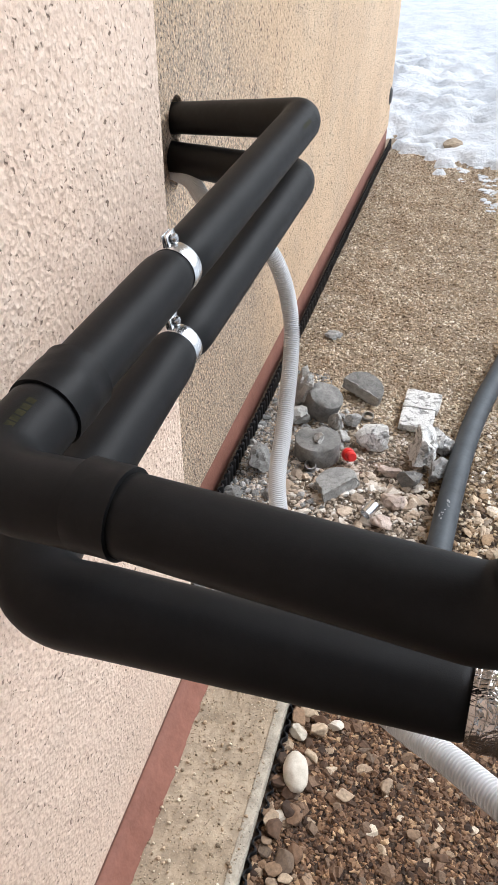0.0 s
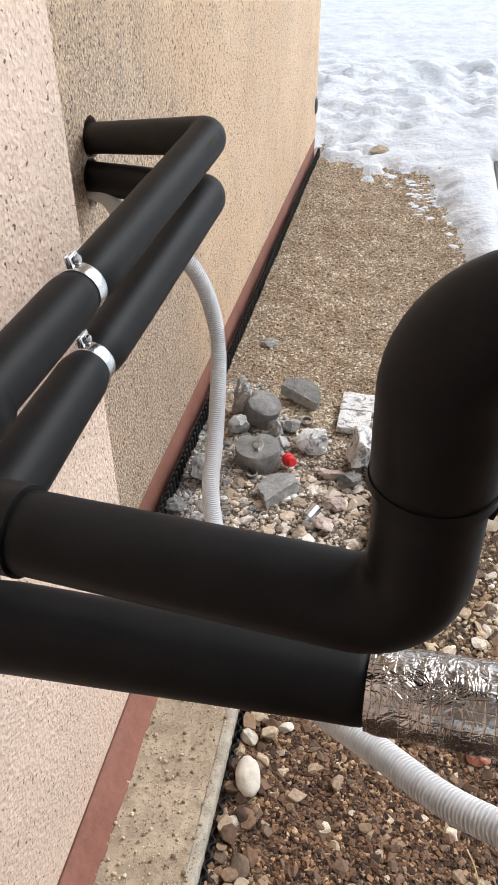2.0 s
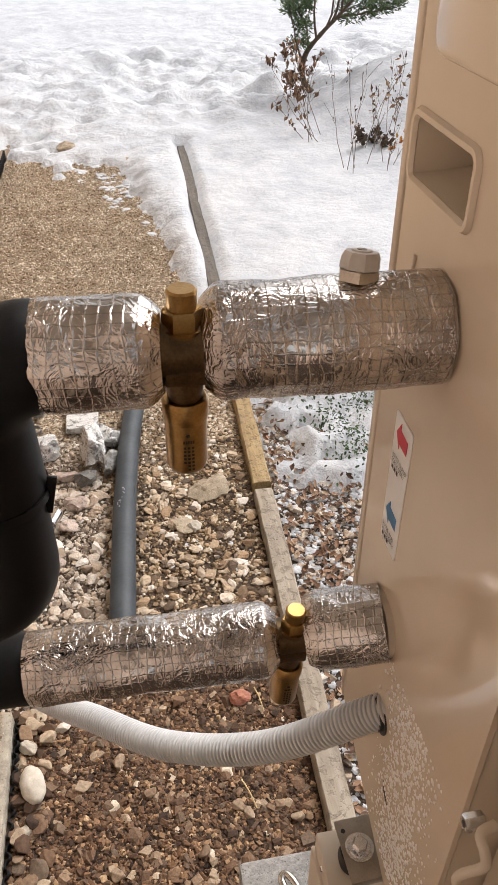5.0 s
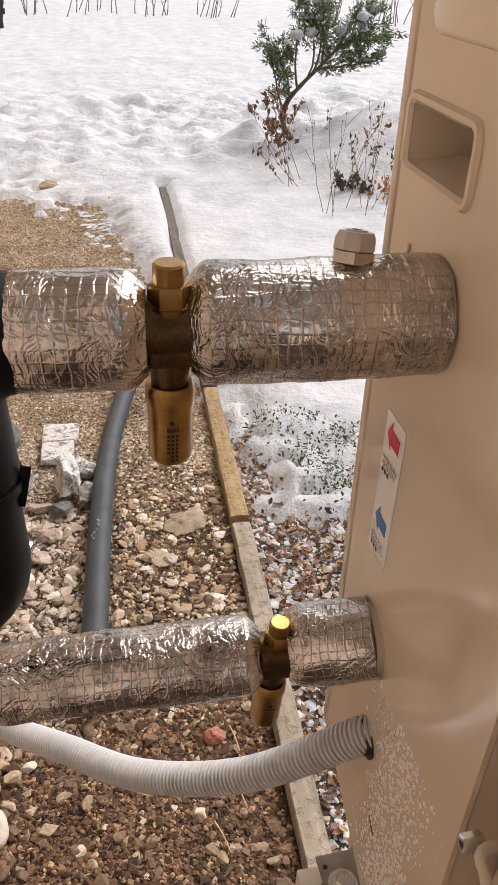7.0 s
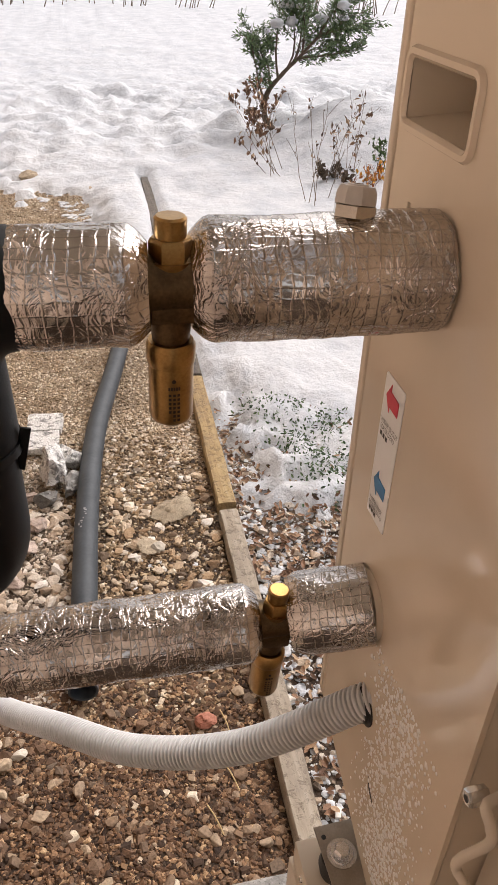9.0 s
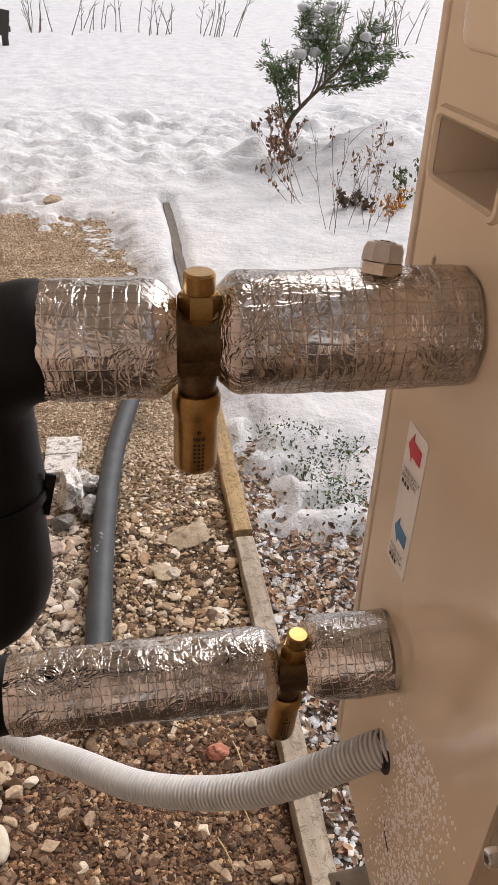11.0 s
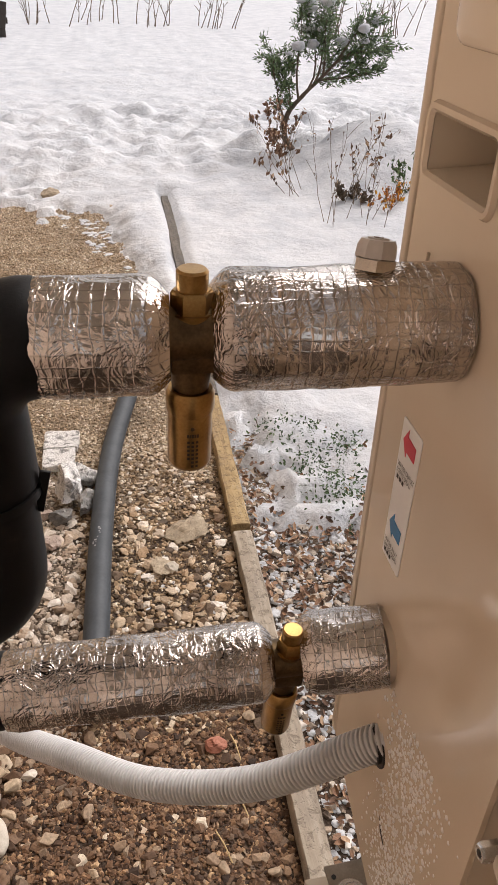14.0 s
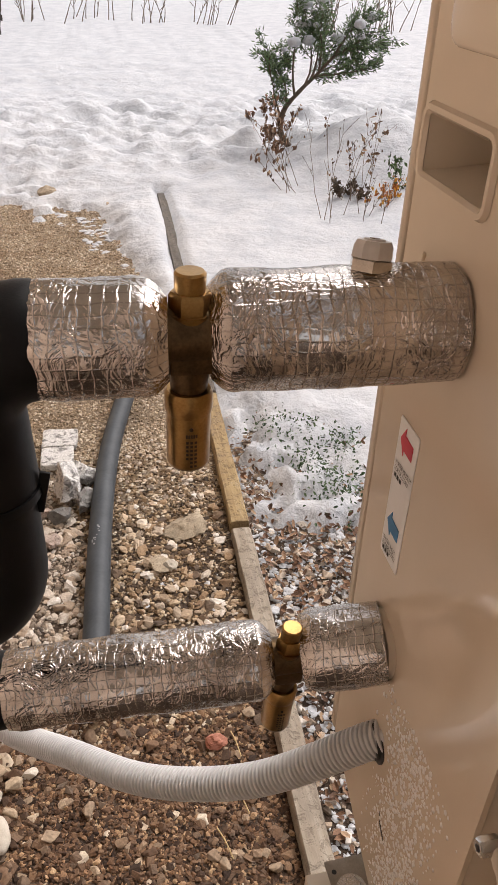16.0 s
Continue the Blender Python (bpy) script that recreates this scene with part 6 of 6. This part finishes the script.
stalks("orange_leaved_shrub", (1.86, 4.25, 0.08), 8, 0.24, 0.06, (0.15, 0.1), 45, "low shrub with orange autumn leaves in the snow", 150, ORANGE_LEAF, 0.017)
stalks("green_shrub", (2.05, 4.40, 0.08), 8, 0.32, 0.06, (0.1, 0.1), 47, "dark evergreen shrub poking through the snow", 240, NEEDLE, 0.02)
stalks("dry_perennial", (1.72, 4.45, 0.08), 10, 0.16, 0.05, (-0.2, 0.2), 49, "dark collapsed dead plant in the snow", 260, BARK, 0.022)
for i, (x, y, n, h) in enumerate(((-0.6, 14.5, 9, 0.7), (0.4, 15.0, 8, 0.6), (1.4, 14.6, 8, 0.6), (2.6, 14.2, 9, 0.7), (4.2, 13.0, 12, 0.9), (5.2, 13.6, 12, 0.9))):
    stalks("bare_bush", (x, y, 0.17), n, h, 0.22, (0.1, 0), 60 + i, "bare twigs of a far garden bush in snow", 0, r=0.009)


def garden_bench():
    t = thing("slatted_bench", (-1.05, 12.5, 0.18), "dark wooden slatted garden bench end standing in the snow", "bench")
    for i in range(4):
        bm = box(-0.070, 0.070, -0.016, 0.016, -0.165, 0.165, 0.005)
        bmesh.ops.transform(bm, matrix=pose(-0.93 - i * 0.175, 12.50, 0.430, 0, 10, 0), verts=bm.verts)
        part("slat", bm, FENCE_WOOD, t)
    for z in (0.365, 0.485):
        bm = box(-0.50, 0.24, 0.016, 0.046, -0.038, 0.038, 0.005)
        bmesh.ops.transform(bm, matrix=pose(-1.09, 12.50, z, 0, 3, 0), verts=bm.verts)
        part("rail", bm, FENCE_WOOD, t)
    part("leg", box(-0.985, -0.895, 12.50, 12.56, 0.12, 0.33, 0.005), FENCE_WOOD, t)


garden_bench()


def wall_tap():
    single("wall_bracket", lathe([(0, 0.05), (0.02, 0.05), (0.03, 0.035)], 24, pose(FX - 0.02, EY - 0.06, 0.30, 0, 90, 0)), INK, "small dark round cover near the wall's end", "cover", (FX, EY - 0.06, 0.30))


wall_tap()
for i, (x, y, a) in enumerate(((0.352, 0.86, 10), (0.345, 0.74, -14), (0.30, 0.66, 30))):
    b = sweep(resample(catmull([(x, y, 0.012), (x + 0.01 * math.sin(a), y + 0.03, 0.022), (x + 0.02 * math.sin(a), y + 0.06, 0.014)], 6), 0.006), 0.0014, 6)
    single("straw", b, STRAW, "short piece of dry straw on the gravel", "straw", (x, y, 0), "straws")
